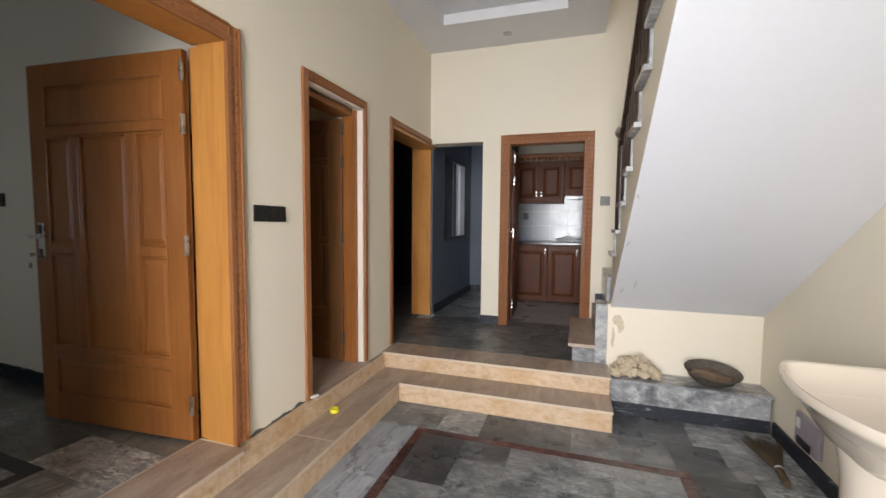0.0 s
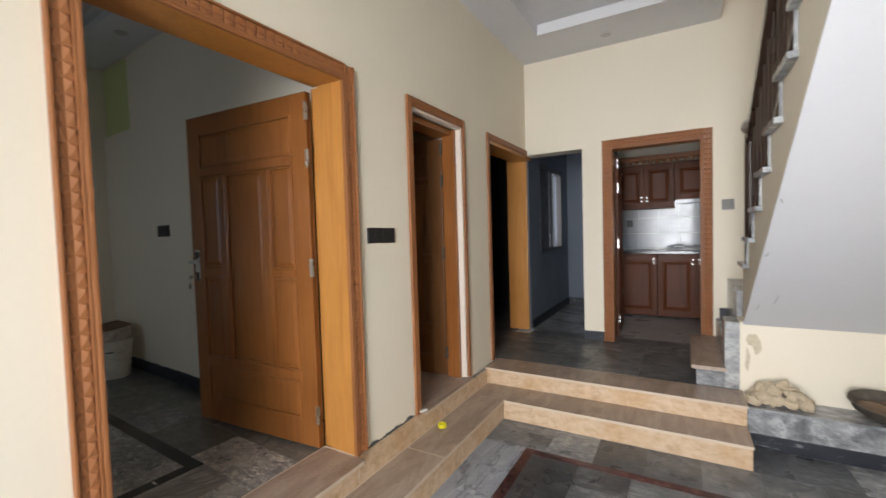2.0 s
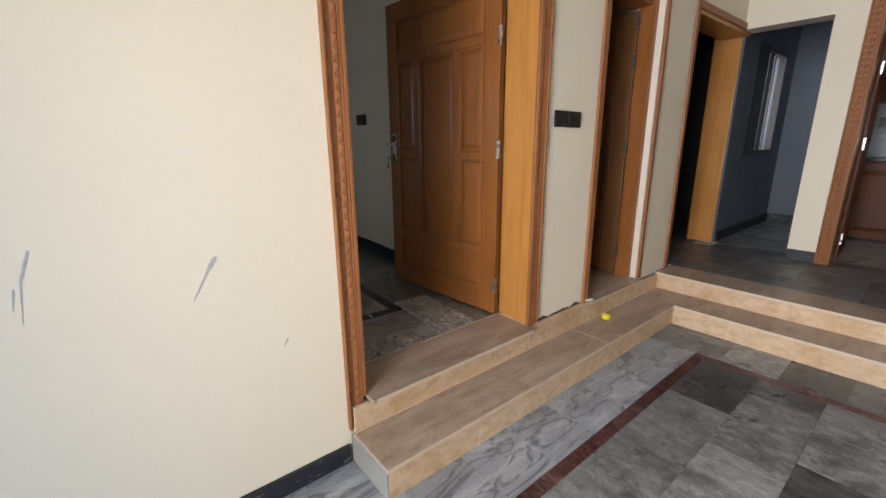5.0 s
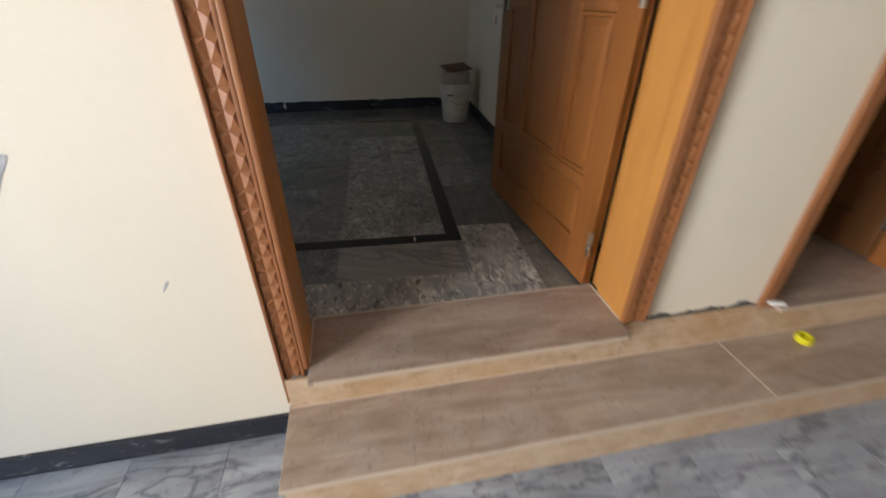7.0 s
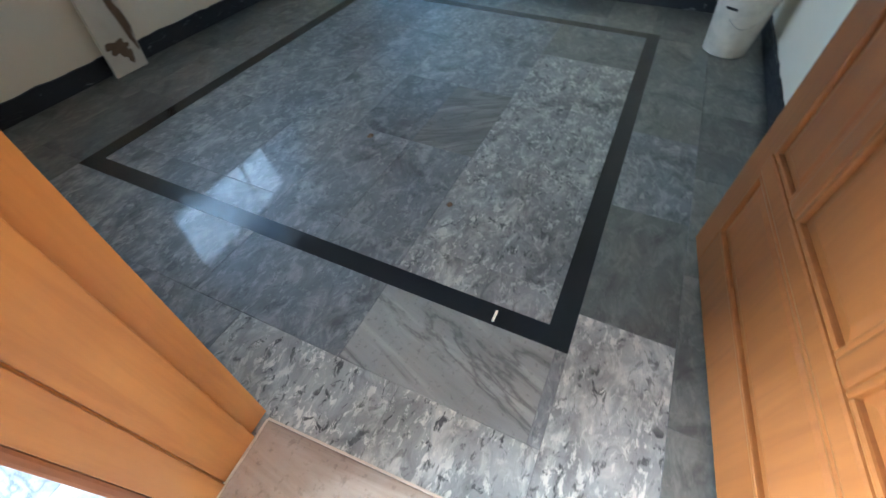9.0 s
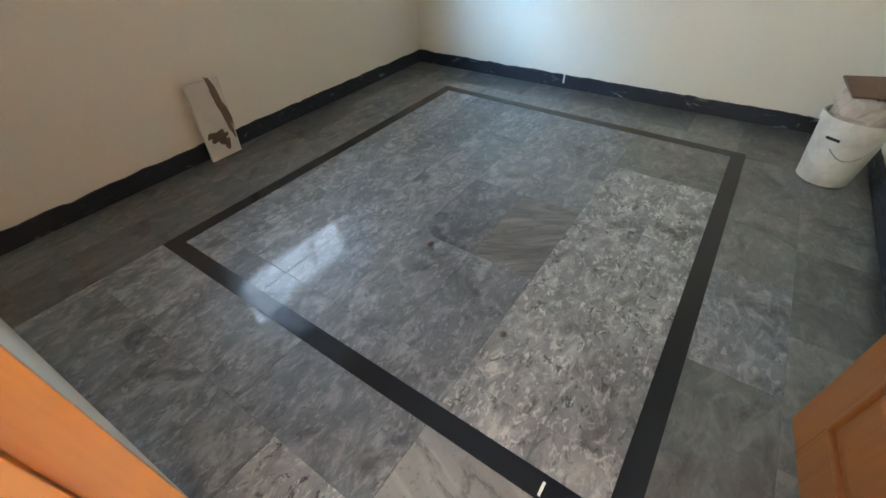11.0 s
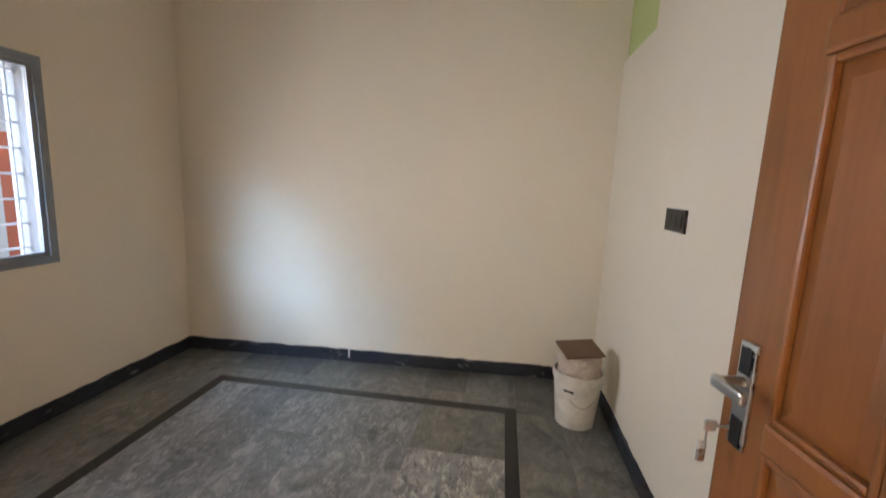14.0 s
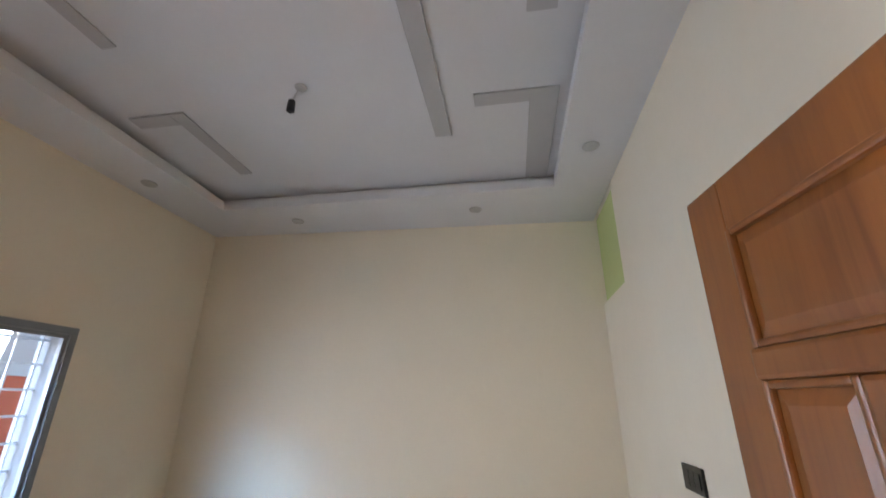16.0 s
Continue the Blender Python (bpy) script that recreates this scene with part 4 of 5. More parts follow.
part("sash_edge", boxes((-0.045, -0.02, 0.72, 0.77, 0.05, PH - 0.05)), M_WHITEOUT, pw)
part("shaded_pane", boxes((-0.05, -0.03, 0.526, 0.719, 0.05, PH - 0.05)), M_BLACK, pw)
structure("backdrop_lane", boxes((-1.035, -1.03, PW[0] + 0.02, PW[1] - 0.02, PW[2] + 0.02, PW[3] - 0.02)), M_LANE, "bright lane seen through the passage window")


# ---- kitchen ----
def cabinet(name, x0, x1, y0, y1, z0, z1, label, knob_z):
    c = thing(name, pose(x0, y0, z0), label, "cabinet", "kitchen cabinets")
    W, D, H = x1 - x0, y1 - y0, z1 - z0
    part("body", boxes((0, W, 0.022, D, 0, H)), M_DARKWOOD, c)
    n = max(1, round(W / 0.45))
    for i in range(n):
        a, b = i * W / n + 0.004, (i + 1) * W / n - 0.004
        d = part("cabinet_door", box(a, b, 0, 0.02, 0.02, H - 0.02, 0.004), M_DARKWOOD, c)
        bm = bmesh.new()
        def loop(inset, y):
            pts = ((a + inset, inset + 0.03), (a + inset, H - inset - 0.04), (b - inset, H - inset - 0.04), (b - inset, inset + 0.03))
            return [bm.verts.new((x, y, z)) for x, z in pts]
        rows = [loop(0.045, -0.0004), loop(0.05, -0.012), loop(0.062, -0.012), loop(0.072, -0.003), loop(0.10, -0.014)]
        for p, q in zip(rows, rows[1:]):
            for e in range(len(p)):
                bm.faces.new((p[e], p[(e + 1) % len(p)], q[(e + 1) % len(q)], q[e]))
        bm.faces.new(rows[-1])
        part("raised_panel", bm, M_DARKWOOD, d)
        kx = b - 0.03 if i % 2 == 0 else a + 0.03
        for dz in (0, 0.05):
            part("knob", rod((kx, 0, knob_z + dz), (kx, -0.022, knob_z + dz), 0.009, 10), M_STEEL, d, "small steel knob")
    return c


cabinet("base_cabinet", -0.08, 0.44, 7.45, 8.0, ZS + 0.02, 1.14, "red-brown panelled wooden base cabinet under a worktop", 0.70)
cabinet("base_cabinet", 0.445, 1.74, 7.45, 8.0, ZS + 0.02, 1.14, "red-brown panelled wooden base cabinet under a worktop", 0.70)
cabinet("wall_cabinet", -0.08, 0.635, 7.72, 8.05, 1.75, 2.36, "red-brown panelled wooden wall cabinet", 0.10)
cabinet("wall_cabinet", 0.64, 1.74, 7.72, 8.05, 1.85, 2.36, "short red-brown wooden wall cabinet", 0.08)
solid("cooker_hood", boxes((0.66, 1.73, 7.74, 8.04, 1.805, 1.849)), M_WTILE, "pale slim hood under the short wall cabinet", "hood")
solid("worktop", box(-0.09, 1.745, 7.42, 8.05, 1.141, 1.18, 0.006), M_GRANITE, "dark polished granite kitchen worktop", "worktop")
solid("cooker", boxes((0.55, 1.05, 7.55, 7.9, 1.181, 1.22), (0.62, 0.75, 7.62, 7.75, 1.22, 1.245), (0.85, 0.98, 7.62, 7.75, 1.22, 1.245)), M_BLACK, "dark cooker plate on the granite worktop", "cooker")
cornice = thing("cabinet_cornice", pose(0, 7.66, 2.362), "scalloped red-brown wooden cornice above the cabinets", "cornice")
part("board", box(-0.08, 1.74, 0, 0.05, 0.04, 0.10, 0.006), M_TRIM, cornice)
for i in range(22):
    x = -0.06 + i * 0.083
    part("scallop", turned([(0.004, 0), (0.03, 0.012), (0.036, 0.03), (0.03, 0.0385)], 12, (1, 0.6)), M_TRIM, cornice, m=pose(x, 0.025, 0.0))
structure("kitchen_backsplash", boxes((-0.09, 1.74, 8.052, 8.059, 1.181, 1.849)), M_CHIP, "tiled kitchen backsplash")
solid("kitchen_socket", box(0.02, 0.10, 8.03, 8.045, 1.50, 1.60, 0.004), M_BLACK, "small dark socket on the kitchen tiles", "socket")


# ---- switches ----
def switch_plate(name, m, w, h, gangs, label, mat=None):
    s = thing(name, m, label, "switch")
    mat = mat or M_BLACK
    part("plate", box(0, 0.012, 0, w, 0, h, 0.004), mat, s)
    for i in range(gangs):
        a, b = w * (0.10 + 0.8 * i / gangs), w * (0.10 + 0.8 * (i + 1) / gangs) - 0.002
        part("rocker", box(0.0122, 0.016, a, b, h * 0.2, h * 0.8, 0.002), mat, s)
    return s


switch_plate("light_switch", pose(XL, 3.185, 1.455), 0.112, 0.09, 2, "black light switch plate on the cream hall wall")
switch_plate("light_switch", pose(XL, 3.305, 1.453), 0.13, 0.09, 3, "wider black light switch plate on the cream hall wall")
base[0] = ROOM
switch_plate("light_switch", pose(-3.015, RY1, 1.54) @ pose(0, 0, 0, 0, 0, -90) @ Matrix.Diagonal((1, -1, 1, 1)), 0.2, 0.096, 3, "black light switch plate on the bedroom wall")
base[0] = HALL
switch_plate("stair_switch", pose(1.05, YF, 1.64) @ pose(0, 0, 0, 0, 0, -90), 0.095, 0.095, 1, "grey switch plate beside the kitchen door", M_GREYSW)


# ---- ceiling fixtures ----
def spotlight(x, y, z):
    s = thing("ceiling_spotlight", pose(x, y, z), "round unlit recessed ceiling spotlight", "ceiling light", "recessed spotlights")
    part("ring", turned([(0.030, -0.001), (0.046, -0.001), (0.048, -0.004), (0.044, -0.009), (0.030, -0.007)], 28), M_DIFF, s, smooth=True)
    part("cover", turned([(0.029, -0.0008), (0.029, -0.005), (0.002, -0.006)], 24), M_CEIL_DIM, s, smooth=True)
    return s


base[0] = ROOM
for x, y, z in ((-3.925, 2.245, RC), (-3.925, 0.842, RC), (-3.21, 2.945, RC), (-2.0, 2.945, RC), (-3.21, 0.17, RC), (-2.0, 0.17, RC)):
    spotlight(x, y, z)
bulb = thing("bulb_holder", pose(-2.70, 1.43, 3.25), "black bulb holder hanging on a short flex", "bulb holder")
part("holder", turned([(0.010, 0.035), (0.018, 0.03), (0.02, 0.0), (0.021, -0.028), (0.014, -0.034)], 16), M_BLACK, bulb, smooth=True)
part("flex", rod((0, 0, 0.03), (0.03, 0.05, ZR - 3.25 - 0.006), 0.004, 8), M_DIFF, bulb)
part("ceiling_rose", turned([(0.03, 0), (0.028, -0.006), (0.01, -0.008)], 16), M_DIFF, bulb, m=pose(0.035, 0.06, ZR - 3.25 - 0.001), smooth=True)


# ---- loose things in the bedroom ----
def paint_bucket(x, y):
    b = thing("paint_bucket", pose(x, y, ZS + 0.001), "dusty white plastic paint bucket holding a crumpled bag", "bucket")
    part("pail", turned([(0.105, 0), (0.112, 0.004), (0.14, 0.29), (0.148, 0.292), (0.149, 0.31), (0.146, 0.335), (0.138, 0.335), (0.134, 0.29), (0.10, 0.02)], 36), M_BUCKET, b, smooth=True)
    bm = turned([(0.13, 0.28), (0.124, 0.33), (0.128, 0.355), (0.125, 0.385), (0.118, 0.41), (0.11, 0.432), (0.07, 0.436), (0.03, 0.434)], 30)
    for v in bm.verts:
        v.co += Vector(noise.noise_vector(v.co * 24)) * 0.026
    part("crumpled_bag", bm, M_BAG, b, "dusty crumpled plastic bag")
    part("label_mark", box(-0.0, 0.004, -0.03, 0.03, -0.006, 0.006, 0.001), M_BLACK, b, m=pose(0, 0, 0.245, 0, 0, -30) @ pose(0.137, 0, 0, 0, 6, 0))
    a = [Vector((0.15 * math.cos(u), 0.15 * math.sin(u), 0.30)) for u in (radians(75), radians(-105))]
    prev = None
    wire = bmesh.new()
    for i in range(13):
        u = i / 12
        p = a[0].lerp(a[1], u) + Vector((0.165 * math.sin(math.pi * u), 0.0, -0.13 * math.sin(math.pi * u)))
        if prev is not None:
            add_rod(wire, prev, p, 0.0018, 6)
        prev = p
    part("wire_handle", wire, M_STEEL, b)
    return b


paint_bucket(-3.70, 2.925)
solid("brown_board", box(-0.105, 0.105, -0.115, 0.115, 0, 0.01, 0.002), M_CARD, "square brown board lying on the paint bucket", "board", m=pose(-3.72, 2.925, ZS + 0.452, 4, 7, 12))
offcut = thing("marble_offcut", pose(-2.05, RY0 + 0.055, ZS + 0.001, -4, 0, 0), "white marble offcut with cement stains leaning on the wall", "marble offcut")
part("slab", box(-0.19, 0, 0, 0.018, 0, 0.44, 0.002), M_SLABWHITE, offcut)


def blotch(seed, w, h, thick=0.003, cells=26):
    """A ragged flat patch in the x-z plane."""
    bm = bmesh.new()
    ring = []
    for i in range(cells):
        u = 2 * math.pi * i / cells
        r = 1 + 0.5 * noise.noise(Vector((math.cos(u) * 1.7 + seed, math.sin(u) * 1.7, seed * 3))) + 0.25 * noise.noise(Vector((math.cos(u) * 6 + seed, math.sin(u) * 6, 1)))
        ring.append((0.5 * w * r * math.cos(u), 0.5 * h * r * math.sin(u)))
    return prism(ring, "y", 0, thick)


part("cement_stain", blotch(1, 0.10, 0.08), M_STAIN, offcut, m=pose(-0.09, 0.0181, 0.13))
part("cement_stain", blotch(2, 0.05, 0.34), M_STAIN, offcut, m=pose(-0.155, 0.0181, 0.28, 0, 10, 0))
part("cement_stain", blotch(4, 0.07, 0.035), M_STAIN, offcut, m=pose(-0.05, 0.0181, 0.15))
part("cement_stain", blotch(6, 0.035, 0.07), M_STAIN, offcut, m=pose(-0.12, 0.0181, 0.08))
solid("floor_chip", turned([(0.01, 0), (0.018, 0.004), (0.008, 0.012)], 9, (1, 0.7)), M_STAIN, "small dark crumb on the marble floor", "crumb", m=pose(-2.151, 1.533, ZS + 0.0005))
solid("floor_chip", turned([(0.008, 0), (0.014, 0.003), (0.006, 0.009)], 9, (1, 0.8)), M_STAIN, "small dark crumb on the marble floor", "crumb", m=pose(-1.897, 2.032, ZS + 0.0005))


base[0] = HALL
spotlight(0.1, 5.72, HC)


# ---- loose things in the hall ----
solid("conduit_cover", prism([(3.335, 2.965), (3.365, 2.945), (3.372, 2.95), (3.372, 3.13), (3.335, 3.13)], "x", XL + 0.001, XL + 0.028), M_CHIP, "short white plastic cable cover on the hall wall", "cable cover")
solid("cable_end", rod((XL + 0.012, 3.332, 2.95), (XL + 0.012, 3.332, 3.12), 0.003, 8), M_BLACK, "thin black cable beside the white cover", "cable")
tape = thing("tape_roll", pose(-0.715, 3.78, Z1 + 0.0005) @ Matrix.Diagonal((0.85, 0.85, 0.85, 1)), "small bright yellow plastic tape roll on the step", "tape roll")
part("rim", turned([(0.022, 0), (0.033, 0), (0.035, 0.004), (0.035, 0.026), (0.033, 0.03), (0.022, 0.03), (0.021, 0.026), (0.021, 0.004)], 28), M_YELLOW, tape, smooth=True)
solid("plaster_chip", box(-0.03, 0.03, -0.012, 0.012, 0, 0.012, 0.004), M_CHIP, "white plaster chip on the door sill", "plaster chip", m=pose(-0.79, 3.66, ZS + 0.001, 0, 0, 70))
def scuff(trail, w, label):
    """A thin smear on the hall wall that starts blunt and tapers out along its trail of (y, z) points."""
    bm = bmesh.new()
    steps_n = 10
    line = []
    for i in range(steps_n + 1):
        u = i / steps_n * (len(trail) - 1)
        k = min(int(u), len(trail) - 2)
        a, b = Vector(trail[k]), Vector(trail[k + 1])
        p, way = a.lerp(b, u - k), (b - a).normalized()
        half = 0.5 * w * (0.55 + 0.45 * min(1, i / 2)) * (1 - i / steps_n) ** 0.8 + 0.0008
        half *= 1 + 0.3 * noise.noise(Vector((i * 0.9, w * 90, p.x)))
        line.append((p, Vector((-way.y, way.x)) * half))
    rows = [[bm.verts.new((x, p.x + k * n.x, p.y + k * n.y)) for x, k in ((0, -1), (0.0005, -0.7), (0.0005, 0.7), (0, 1))] for p, n in line]
    for r, q in zip(rows, rows[1:]):
        for i in range(3):
            bm.faces.new((r[i], r[i + 1], q[i + 1], q[i]))
    return solid("wall_scuff", bm, M_MARK, label, "scuff", m=pose(XL + 0.0008, 0, 0))


scuff(((1.415, 1.022), (1.39, 0.985), (1.333, 0.885)), 0.017, "long grey scuff tapering down the cream wall")
scuff(((0.99, 1.116), (0.961, 1.037), (0.945, 0.92)), 0.008, "thin curved grey scuff on the cream wall")
scuff(((0.945, 1.02), (0.933, 0.96)), 0.005, "faint short scuff beside the curved one")
scuff(((1.617, 0.668), (1.596, 0.634)), 0.007, "small grey scuff low on the cream wall")

for x, yy, w, h, tilt in ((SX + 0.02, 4.15, 0.007, 0.05, 12), (SX + 0.015, 3.75, 0.006, 0.04, -20), (SX + 0.05, 4.72, 0.007, 0.1, 5), (SX + 0.13, 4.62, 0.005, 0.16, 3)):
    solid("soffit_scratch", blotch(yy, w, h, 0.001, 18), M_MARK, "small grey scratch on the white stair soffit", "scratch", m=pose(x, yy, soffit_z(yy) - 0.0146, 90 - math.degrees(math.atan(SLOPE)), 0, 0) @ pose(0, 0, 0, 0, tilt, 0))


def mortar_gap():
    """Ragged dark gap where the wall plaster stops above the step."""
    bm = bmesh.new()
    n = 60
    y0, y1 = 3.10, 3.60
    rows = []
    for i in range(n + 1):
        yy = y0 + (y1 - y0) * i / n
        h = max(0.003, 0.011 + 0.02 * noise.noise(Vector((yy * 14, 0, 3))) + 0.009 * noise.noise(Vector((yy * 55, 2, 0))))
        rows.append([bm.verts.new((x, yy, z)) for x, z in ((XL + 0.001, ZS - 0.012), (XL + 0.006, ZS - 0.012), (XL + 0.004, ZS - 0.01 + h), (XL + 0.001, ZS - 0.01 + h))])
    for r, s in zip(rows, rows[1:]):
        for i in range(4):
            bm.faces.new((r[i], r[(i + 1) % 4], s[(i + 1) % 4], s[i]))
    bm.faces.new(rows[0])
    bm.faces.new(rows[-1])
    return solid("mortar_gap", bm, M_DARKGAP, "ragged dark mortar gap under the wall plaster", "mortar gap", kind="structure")


mortar_gap()


def wash_basin():
    b = thing("wash_basin", pose(1.905, 3.25, 0), "cream ceramic wash basin on a pedestal", "wash basin")
    bm = bmesh.new()
    n = 56
    rings = []
    prof = ((0.42, 0.62), (0.55, 0.66), (0.72, 0.73), (0.9, 0.79), (0.985, 0.806), (1.0, 0.816), (1.0, 0.838), (0.985, 0.846), (0.94, 0.842), (0.88, 0.80), (0.74, 0.735), (0.42, 0.70), (0.1, 0.69))
    for r, z in prof:
        ring = []
        for i in range(n):
            u = 2 * math.pi * i / n
            cx, cy = math.cos(u), math.sin(u)
            q = (abs(cx) ** 8 + abs(cy) ** 8) ** (-1 / 8)
            x, y = 0.26 * r * q * cx, 0.395 * r * q * cy
            if x < 0:
                x += 0.085 * (y / 0.395) ** 2 * (-x / 0.26)
            ring.append(bm.verts.new((x, y, z)))
        rings.append(ring)
    for a, c in zip(rings, rings[1:]):
        for i in range(n):
            bm.faces.new((a[i], a[(i + 1) % n], c[(i + 1) % n], c[i]))
    bm.faces.new(rings[0])
    bm.faces.new(rings[-1])
    part("bowl", bm, M_CERAMIC, b, smooth=True)
    part("pedestal", turned([(0.15, 0), (0.155, 0.03), (0.12, 0.09), (0.125, 0.30), (0.135, 0.52), (0.16, 0.66)], 32, (0.85, 1)), M_CERAMIC, b, m=pose(0.01, 0.0, 0), smooth=True)
    part("tap", rod((0.19, 0, 0.84), (0.19, 0, 0.95), 0.016, 12), M_STEEL, b)
    part("spout", rod((0.19, 0, 0.935), (0.07, 0, 0.92), 0.011, 12), M_STEEL, b)
    return b


wash_basin()


def iron_pan():
    return solid("iron_pan", turned([(0.05, 0), (0.11, 0.012), (0.165, 0.05), (0.195, 0.10), (0.205, 0.104), (0.203, 0.11), (0.19, 0.106), (0.158, 0.06), (0.10, 0.026), (0.03, 0.022)], 44), M_IRON,
                 "shallow rusty iron mortar pan on the plinth", "pan", m=pose(1.80, 4.86, 0.283, 20, 5, 0) @ Matrix.Diagonal((0.93, 0.6, 1.05, 1)), smooth=True)


iron_pan()
cement = turned([(0.12, 0.05), (0.10, 0.062), (0.05, 0.075), (0.01, 0.078)], 26)
for v in cement.verts:
    v.co += Vector(noise.noise_vector(v.co * 22)) * 0.02
solid("cement_crust", cement, M_STAIN, "dried lumpy cement crust inside the iron pan", "cement", m=pose(1.80, 4.862, 0.285, 20, 5, 0) @ Matrix.Diagonal((1.2, 0.78, 1, 1)))


def rubble():
    r = thing("rubble_heap", pose(1.29, 4.87, 0.267), "heap of broken cream plaster lumps on the plinth", "rubble")
    rng = random.Random(5)
    for i in range(46):
        bm = bmesh.new()
        bmesh.ops.create_icosphere(bm, subdivisions=2, radius=1)
        for v in bm.verts:
            v.co *= 1 + 0.45 * noise.noise(v.co * 1.6 + Vector((i * 3.1, 0, 0)))
        u = rng.uniform(-1, 1)
        s = rng.uniform(0.022, 0.05)
        top = 0.13 * (1 - abs(u) ** 1.3)
        part("lump", bm, M_RUBBLE, r, m=pose(u * 0.16, rng.uniform(-0.06, 0.07), s * 0.6 + rng.uniform(0, top), rng.uniform(0, 360), rng.uniform(0, 360), 0) @ Matrix.Diagonal((s, s * 0.8, s * 0.65, 1)))
    return r


rubble()
for i, (x, z, w, h) in enumerate(((1.165, 0.67, 0.075, 0.09), (1.135, 0.52, 0.025, 0.16), (1.19, 0.63, 0.05, 0.11))):
    solid("damp_patch", blotch(i + 9, w, h, 0.001), M_DAMP, "flaking damp patch on the cream wall", "damp patch", m=pose(x, S0 - 0.0022 - 0.0015 * i, z), kind="structure")


def broom():
    b = thing("straw_broom", pose(2.0, 4.235, 0.004, 0, 0, 84), "brown straw hand broom lying on the floor", "broom")
    rng = random.Random(8)
    bm = bmesh.new()
    for i in range(150):
        a = rng.uniform(-1, 1)
        z0, z1 = rng.uniform(0.004, 0.04), rng.uniform(0.0, 0.035)
        add_rod(bm, (-0.02, a * 0.018, z0), (rng.uniform(0.30, 0.42), a * 0.12, z1), 0.0022, 4, 0.001)
    part("bristles", bm, M_BRISTLE, b)
    part("handle", rod((-0.16, 0, 0.02), (0.0, 0, 0.022), 0.02, 12, 0.024), M_BRISTLE, b)
    part("binding", rod((-0.03, 0, 0.022), (-0.01, 0, 0.022), 0.026, 12), M_STEEL, b, "pale wire binding")
    return b


broom()
outlet = thing("pipe_box", pose(XR, 4.28, 0.14), "violet grey plastic pipe box on the wall", "pipe box")
part("cover", box(-0.03, 0, -0.13, 0.13, 0.0, 0.19, 0.012), M_PURPLE, outlet)
part("outlet_hole", box(-0.034, -0.0305, -0.06, 0.09, 0.002, 0.05, 0.004), M_BLACK, outlet)
part("valve_tab", box(-0.036, -0.0305, 0.06, 0.1, 0.1, 0.16, 0.003), M_CHIP, outlet)

# ---- floors: pieces last ----
CACHE = {}


def tile_floor(parent, name, x0, x1, y0, y1, dx, dy, z, stone, gap=0.0006, ox=0.0, oy=0.0, odd=()):
    """Rectangular tiles, cut at the edges of the field."""
    def cuts(a, b, d, o):
        first = a + (o % d)
        out = [a] + ([first] if first - a > 0.02 else [])
        while out[-1] + d < b - 0.02:
            out.append((first if len(out) == 1 and first - a <= 0.02 else out[-1]) + d)
        return out + [b]
    xs, ys = cuts(x0, x1, dx, ox), cuts(y0, y1, dy, oy)
    for a, b in zip(xs, xs[1:]):
        for c, d in zip(ys, ys[1:]):
            w, h = round(b - a - gap, 3), round(d - c - gap, 3)
            if w < 0.01 or h < 0.01:
                continue
            mat = stone((a + b) / 2, (c + d) / 2) if callable(stone) else stone
            for qx, qy, other in odd:
                if a < qx < b and c < qy < d:
                    mat = other
            k = (w, h, mat.name, name)
            if k not in CACHE:
                bm = bmesh.new()
                e = 0.0008
                lower = [bm.verts.new((sx * w / 2, sy * h / 2, -0.005)) for sx, sy in ((-1, -1), (1, -1), (1, 1), (-1, 1))]
                rim = [bm.verts.new((sx * w / 2, sy * h / 2, -e)) for sx, sy in ((-1, -1), (1, -1), (1, 1), (-1, 1))]
                top = [bm.verts.new((sx * (w / 2 - e), sy * (h / 2 - e), 0)) for sx, sy in ((-1, -1), (1, -1), (1, 1), (-1, 1))]
                for p, q in ((lower, rim), (rim, top)):
                    for i in range(4):
                        bm.faces.new((p[i], p[(i + 1) % 4], q[(i + 1) % 4], q[i]))
                bm.faces.new(top)
                CACHE[k] = mesh_of(name, bm, mat)
            ob = new(name, CACHE[k])
            ob.parent = parent
            ob.matrix_basis = pose((a + b) / 2, (c + d) / 2, z)


hall_floor = thing("floor", pose(0, 0, 0), "grey marble tile floor with a maroon border", "floor", kind="structure")
MX0, MX1, MY0, MY1, MB = -0.21, 1.50, 0.3, 4.06, 0.065
T = 0.303
HX0, HY0, HY1 = XL + 0.015, -0.03, 4.41
tile_floor(hall_floor, "tile", HX0, XR - 0.017, MY1, HY1, T, HY1 - MY1, 0, M_HALL, ox=0.12)
tile_floor(hall_floor, "tile", 1.10, XR - 0.017, HY1, 4.75, T, 0.34, 0, M_HALL, ox=0.2)
tile_floor(hall_floor, "tile", HX0, MX0, MY0, MY1, MX0 - HX0, T, 0, M_STRIP, oy=0.1)
tile_floor(hall_floor, "tile", MX1, XR - 0.017, MY0, MY1, 0.34, T, 0, M_HALL, oy=0.2)
tile_floor(hall_floor, "tile", HX0, XR - 0.017, HY0, MY0, T, T, 0, M_HALL)
tile_floor(hall_floor, "border_tile", MX0, MX0 + MB, MY0, MY1 - MB, MB, 0.6, 0, M_MAROON)
tile_floor(hall_floor, "border_tile", MX1 - MB, MX1, MY0, MY1 - MB, MB, 0.6, 0, M_MAROON)
tile_floor(hall_floor, "border_tile", MX0, MX1, MY1 - MB, MY1, 0.6, MB, 0, M_MAROON)
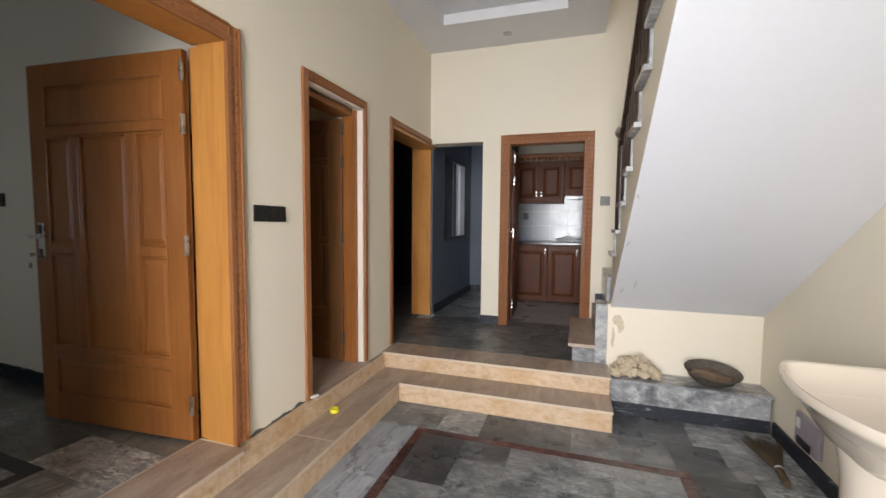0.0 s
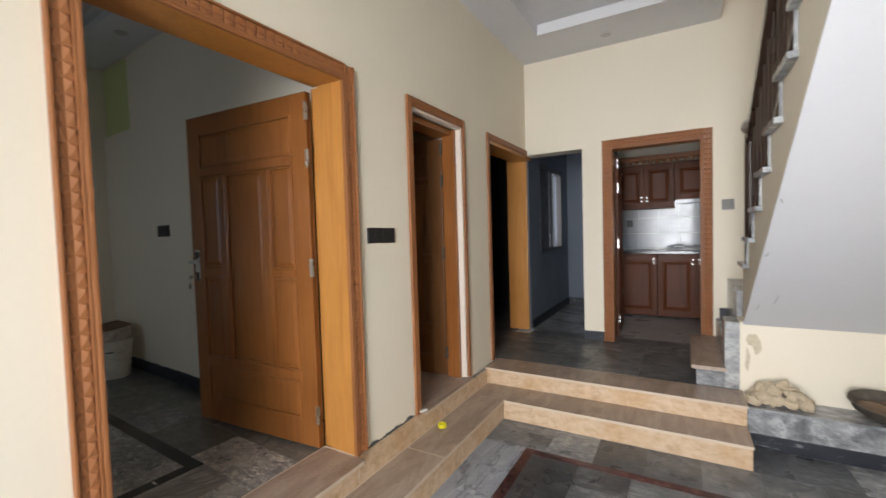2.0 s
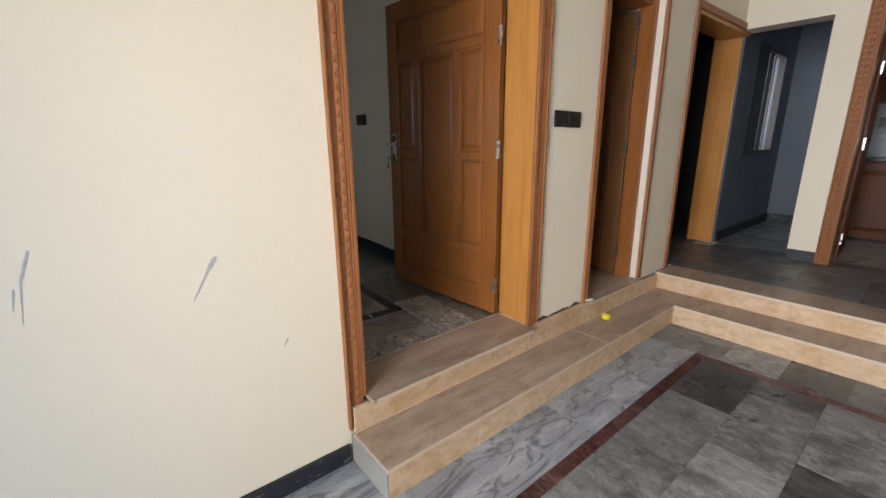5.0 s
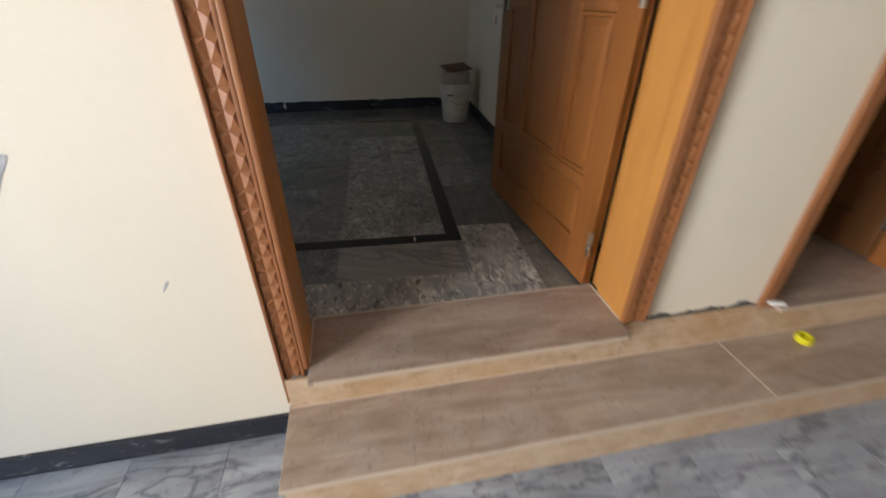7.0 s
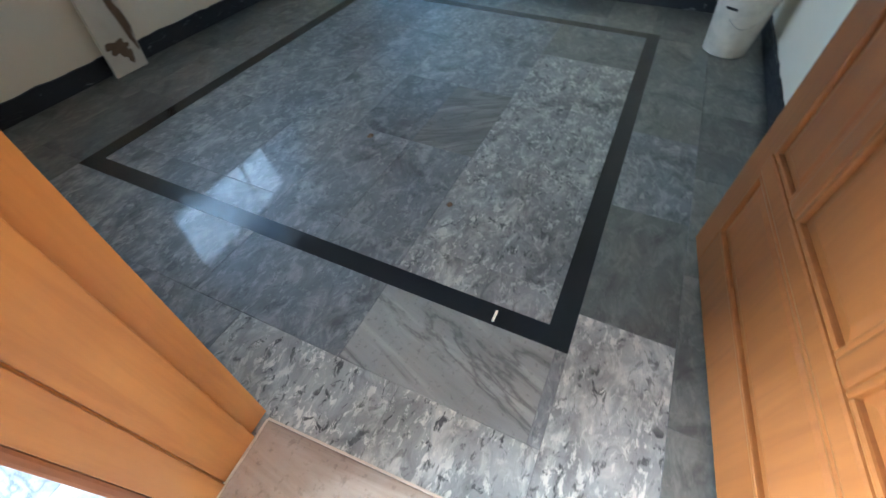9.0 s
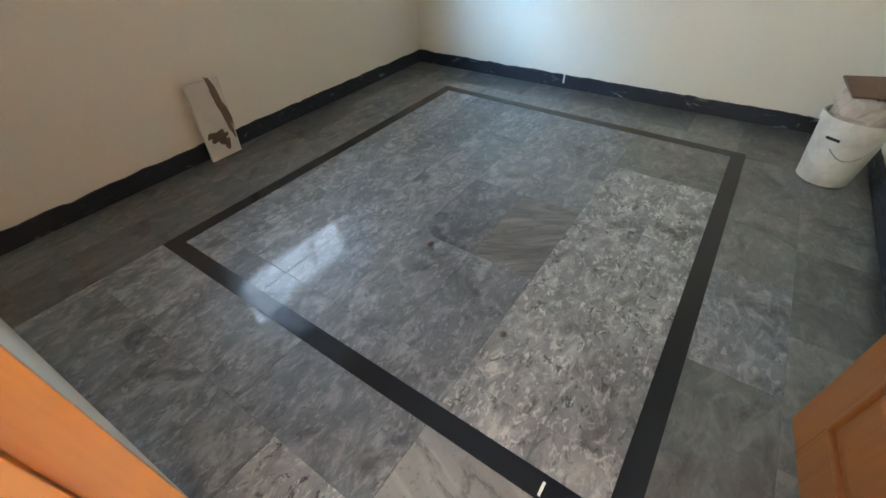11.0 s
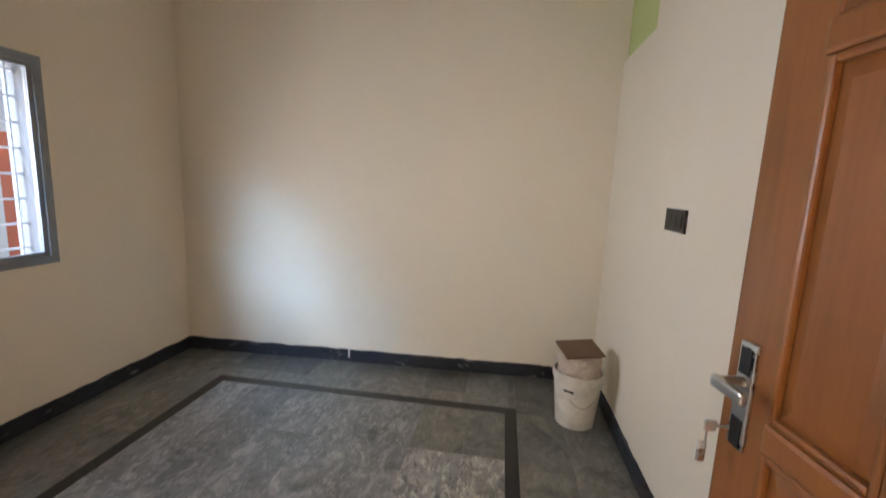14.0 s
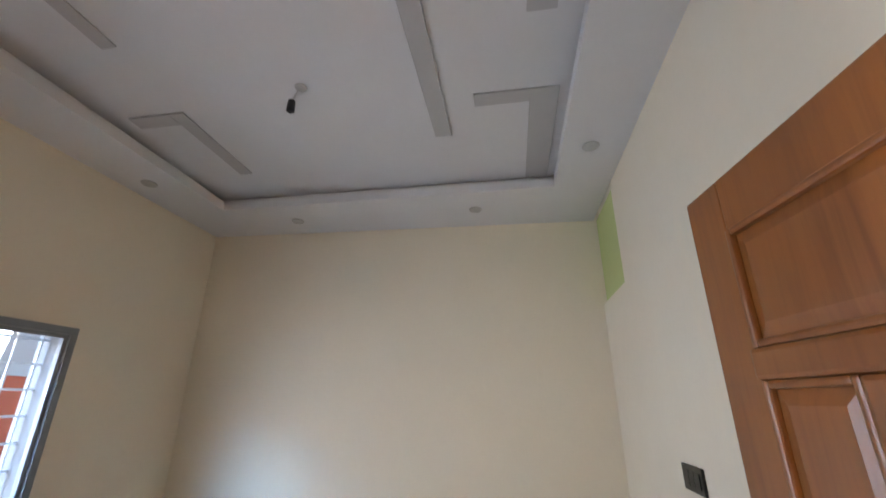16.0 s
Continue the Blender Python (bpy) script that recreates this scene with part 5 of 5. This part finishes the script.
for i, shift in enumerate((0.18, 0.48, 0.02, 0.35, 0.10)):
    c0 = MX0 + MB + i * T
    c1 = c0 + T if i < 4 else MX1 - MB
    tile_floor(hall_floor, "tile", c0, c1, MY0, MY1 - MB, c1 - c0, 0.6, 0, M_HALL, oy=shift)

landing = thing("landing_floor", pose(0, 0, 0), "dark grey marble landing floor", "floor", kind="structure")
part("bed", boxes((XL + 0.001, 1.0, 4.985, YF - 0.001, ZS - 0.019, ZS - 0.006)), M_GROUT, landing)
tile_floor(landing, "tile", XL + 0.002, 0.82, 4.982, YF - 0.001, 0.41, 0.34, ZS, M_LAND)
tile_floor(landing, "tile", XL + 0.001, -0.198, YF, YB, 0.31, 0.22, ZS, M_LAND)
tile_floor(landing, "tile", K[0] + 0.09, K[1] - 0.09, YF, YB, 0.4, 0.22, ZS, M_LAND)
tile_floor(landing, "tile", XI, XL, D3[0] + 0.08, YF, 0.22, 0.37, ZS, M_LAND)

base[0] = ROOM
room_floor = thing("room_floor", pose(0, 0, 0), "polished grey marble tile floor with a black band", "floor", kind="structure")
BX0, BX1, BY0, BY1, BW = -3.765, -1.487, 0.52, 2.578, 0.07
RT, RS = 0.5215, 0.2868


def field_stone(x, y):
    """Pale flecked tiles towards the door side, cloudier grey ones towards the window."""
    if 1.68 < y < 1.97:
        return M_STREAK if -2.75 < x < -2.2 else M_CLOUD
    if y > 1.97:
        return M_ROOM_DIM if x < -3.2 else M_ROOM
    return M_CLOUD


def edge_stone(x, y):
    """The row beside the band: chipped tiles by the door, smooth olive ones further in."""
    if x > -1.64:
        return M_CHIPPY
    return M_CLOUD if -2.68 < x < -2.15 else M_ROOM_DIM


tile_floor(room_floor, "tile", BX0 + BW, BX1 - BW, BY0 + BW, BY1 - BW, RT, RS, ZS, field_stone, ox=0.452, oy=0.26)
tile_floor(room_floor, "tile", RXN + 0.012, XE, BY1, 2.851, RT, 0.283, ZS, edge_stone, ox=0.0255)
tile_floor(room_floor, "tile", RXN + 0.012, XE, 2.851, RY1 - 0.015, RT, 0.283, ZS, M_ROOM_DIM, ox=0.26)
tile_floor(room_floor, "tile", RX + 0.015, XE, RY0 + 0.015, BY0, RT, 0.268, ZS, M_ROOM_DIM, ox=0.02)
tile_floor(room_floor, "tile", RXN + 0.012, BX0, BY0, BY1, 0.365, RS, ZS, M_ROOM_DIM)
tile_floor(room_floor, "tile", BX1, -1.212, BY0, BY1, -1.212 - BX1, 0.545, ZS, M_CLOUD, oy=0.39, odd=((-1.3, 2.3, M_VEIN),))
tile_floor(room_floor, "tile", -1.212, XE, BY0, BY1, XE + 1.212, 0.545, ZS, M_CHIPPY, oy=0.04, odd=((-1.1, 1.6, M_CLOUD), (-1.1, 1.0, M_CLOUD)))
for x0, x1, y0, y1 in ((BX0, BX1, BY0, BY0 + BW), (BX0, BX1, BY1 - BW, BY1), (BX0, BX0 + BW, BY0 + BW, BY1 - BW), (BX1 - BW, BX1, BY0 + BW, BY1 - BW)):
    part("band", box(x0, x1, y0, y1, ZS - 0.005, ZS + 0.0005), M_BAND, room_floor, "black polished marble band")

base[0] = HALL
backsplash_tiles = thing("backsplash_tiles", pose(0, 0, 0), "white glazed kitchen wall tiles", "tiles", kind="structure")
for i in range(7):
    for j in range(3):
        x, z = -0.085 + i * 0.26, 1.183 + j * 0.222
        part("tile", box(x, x + 0.257, 8.044, 8.0515, z, z + 0.219, 0.001), M_WTILE, backsplash_tiles)
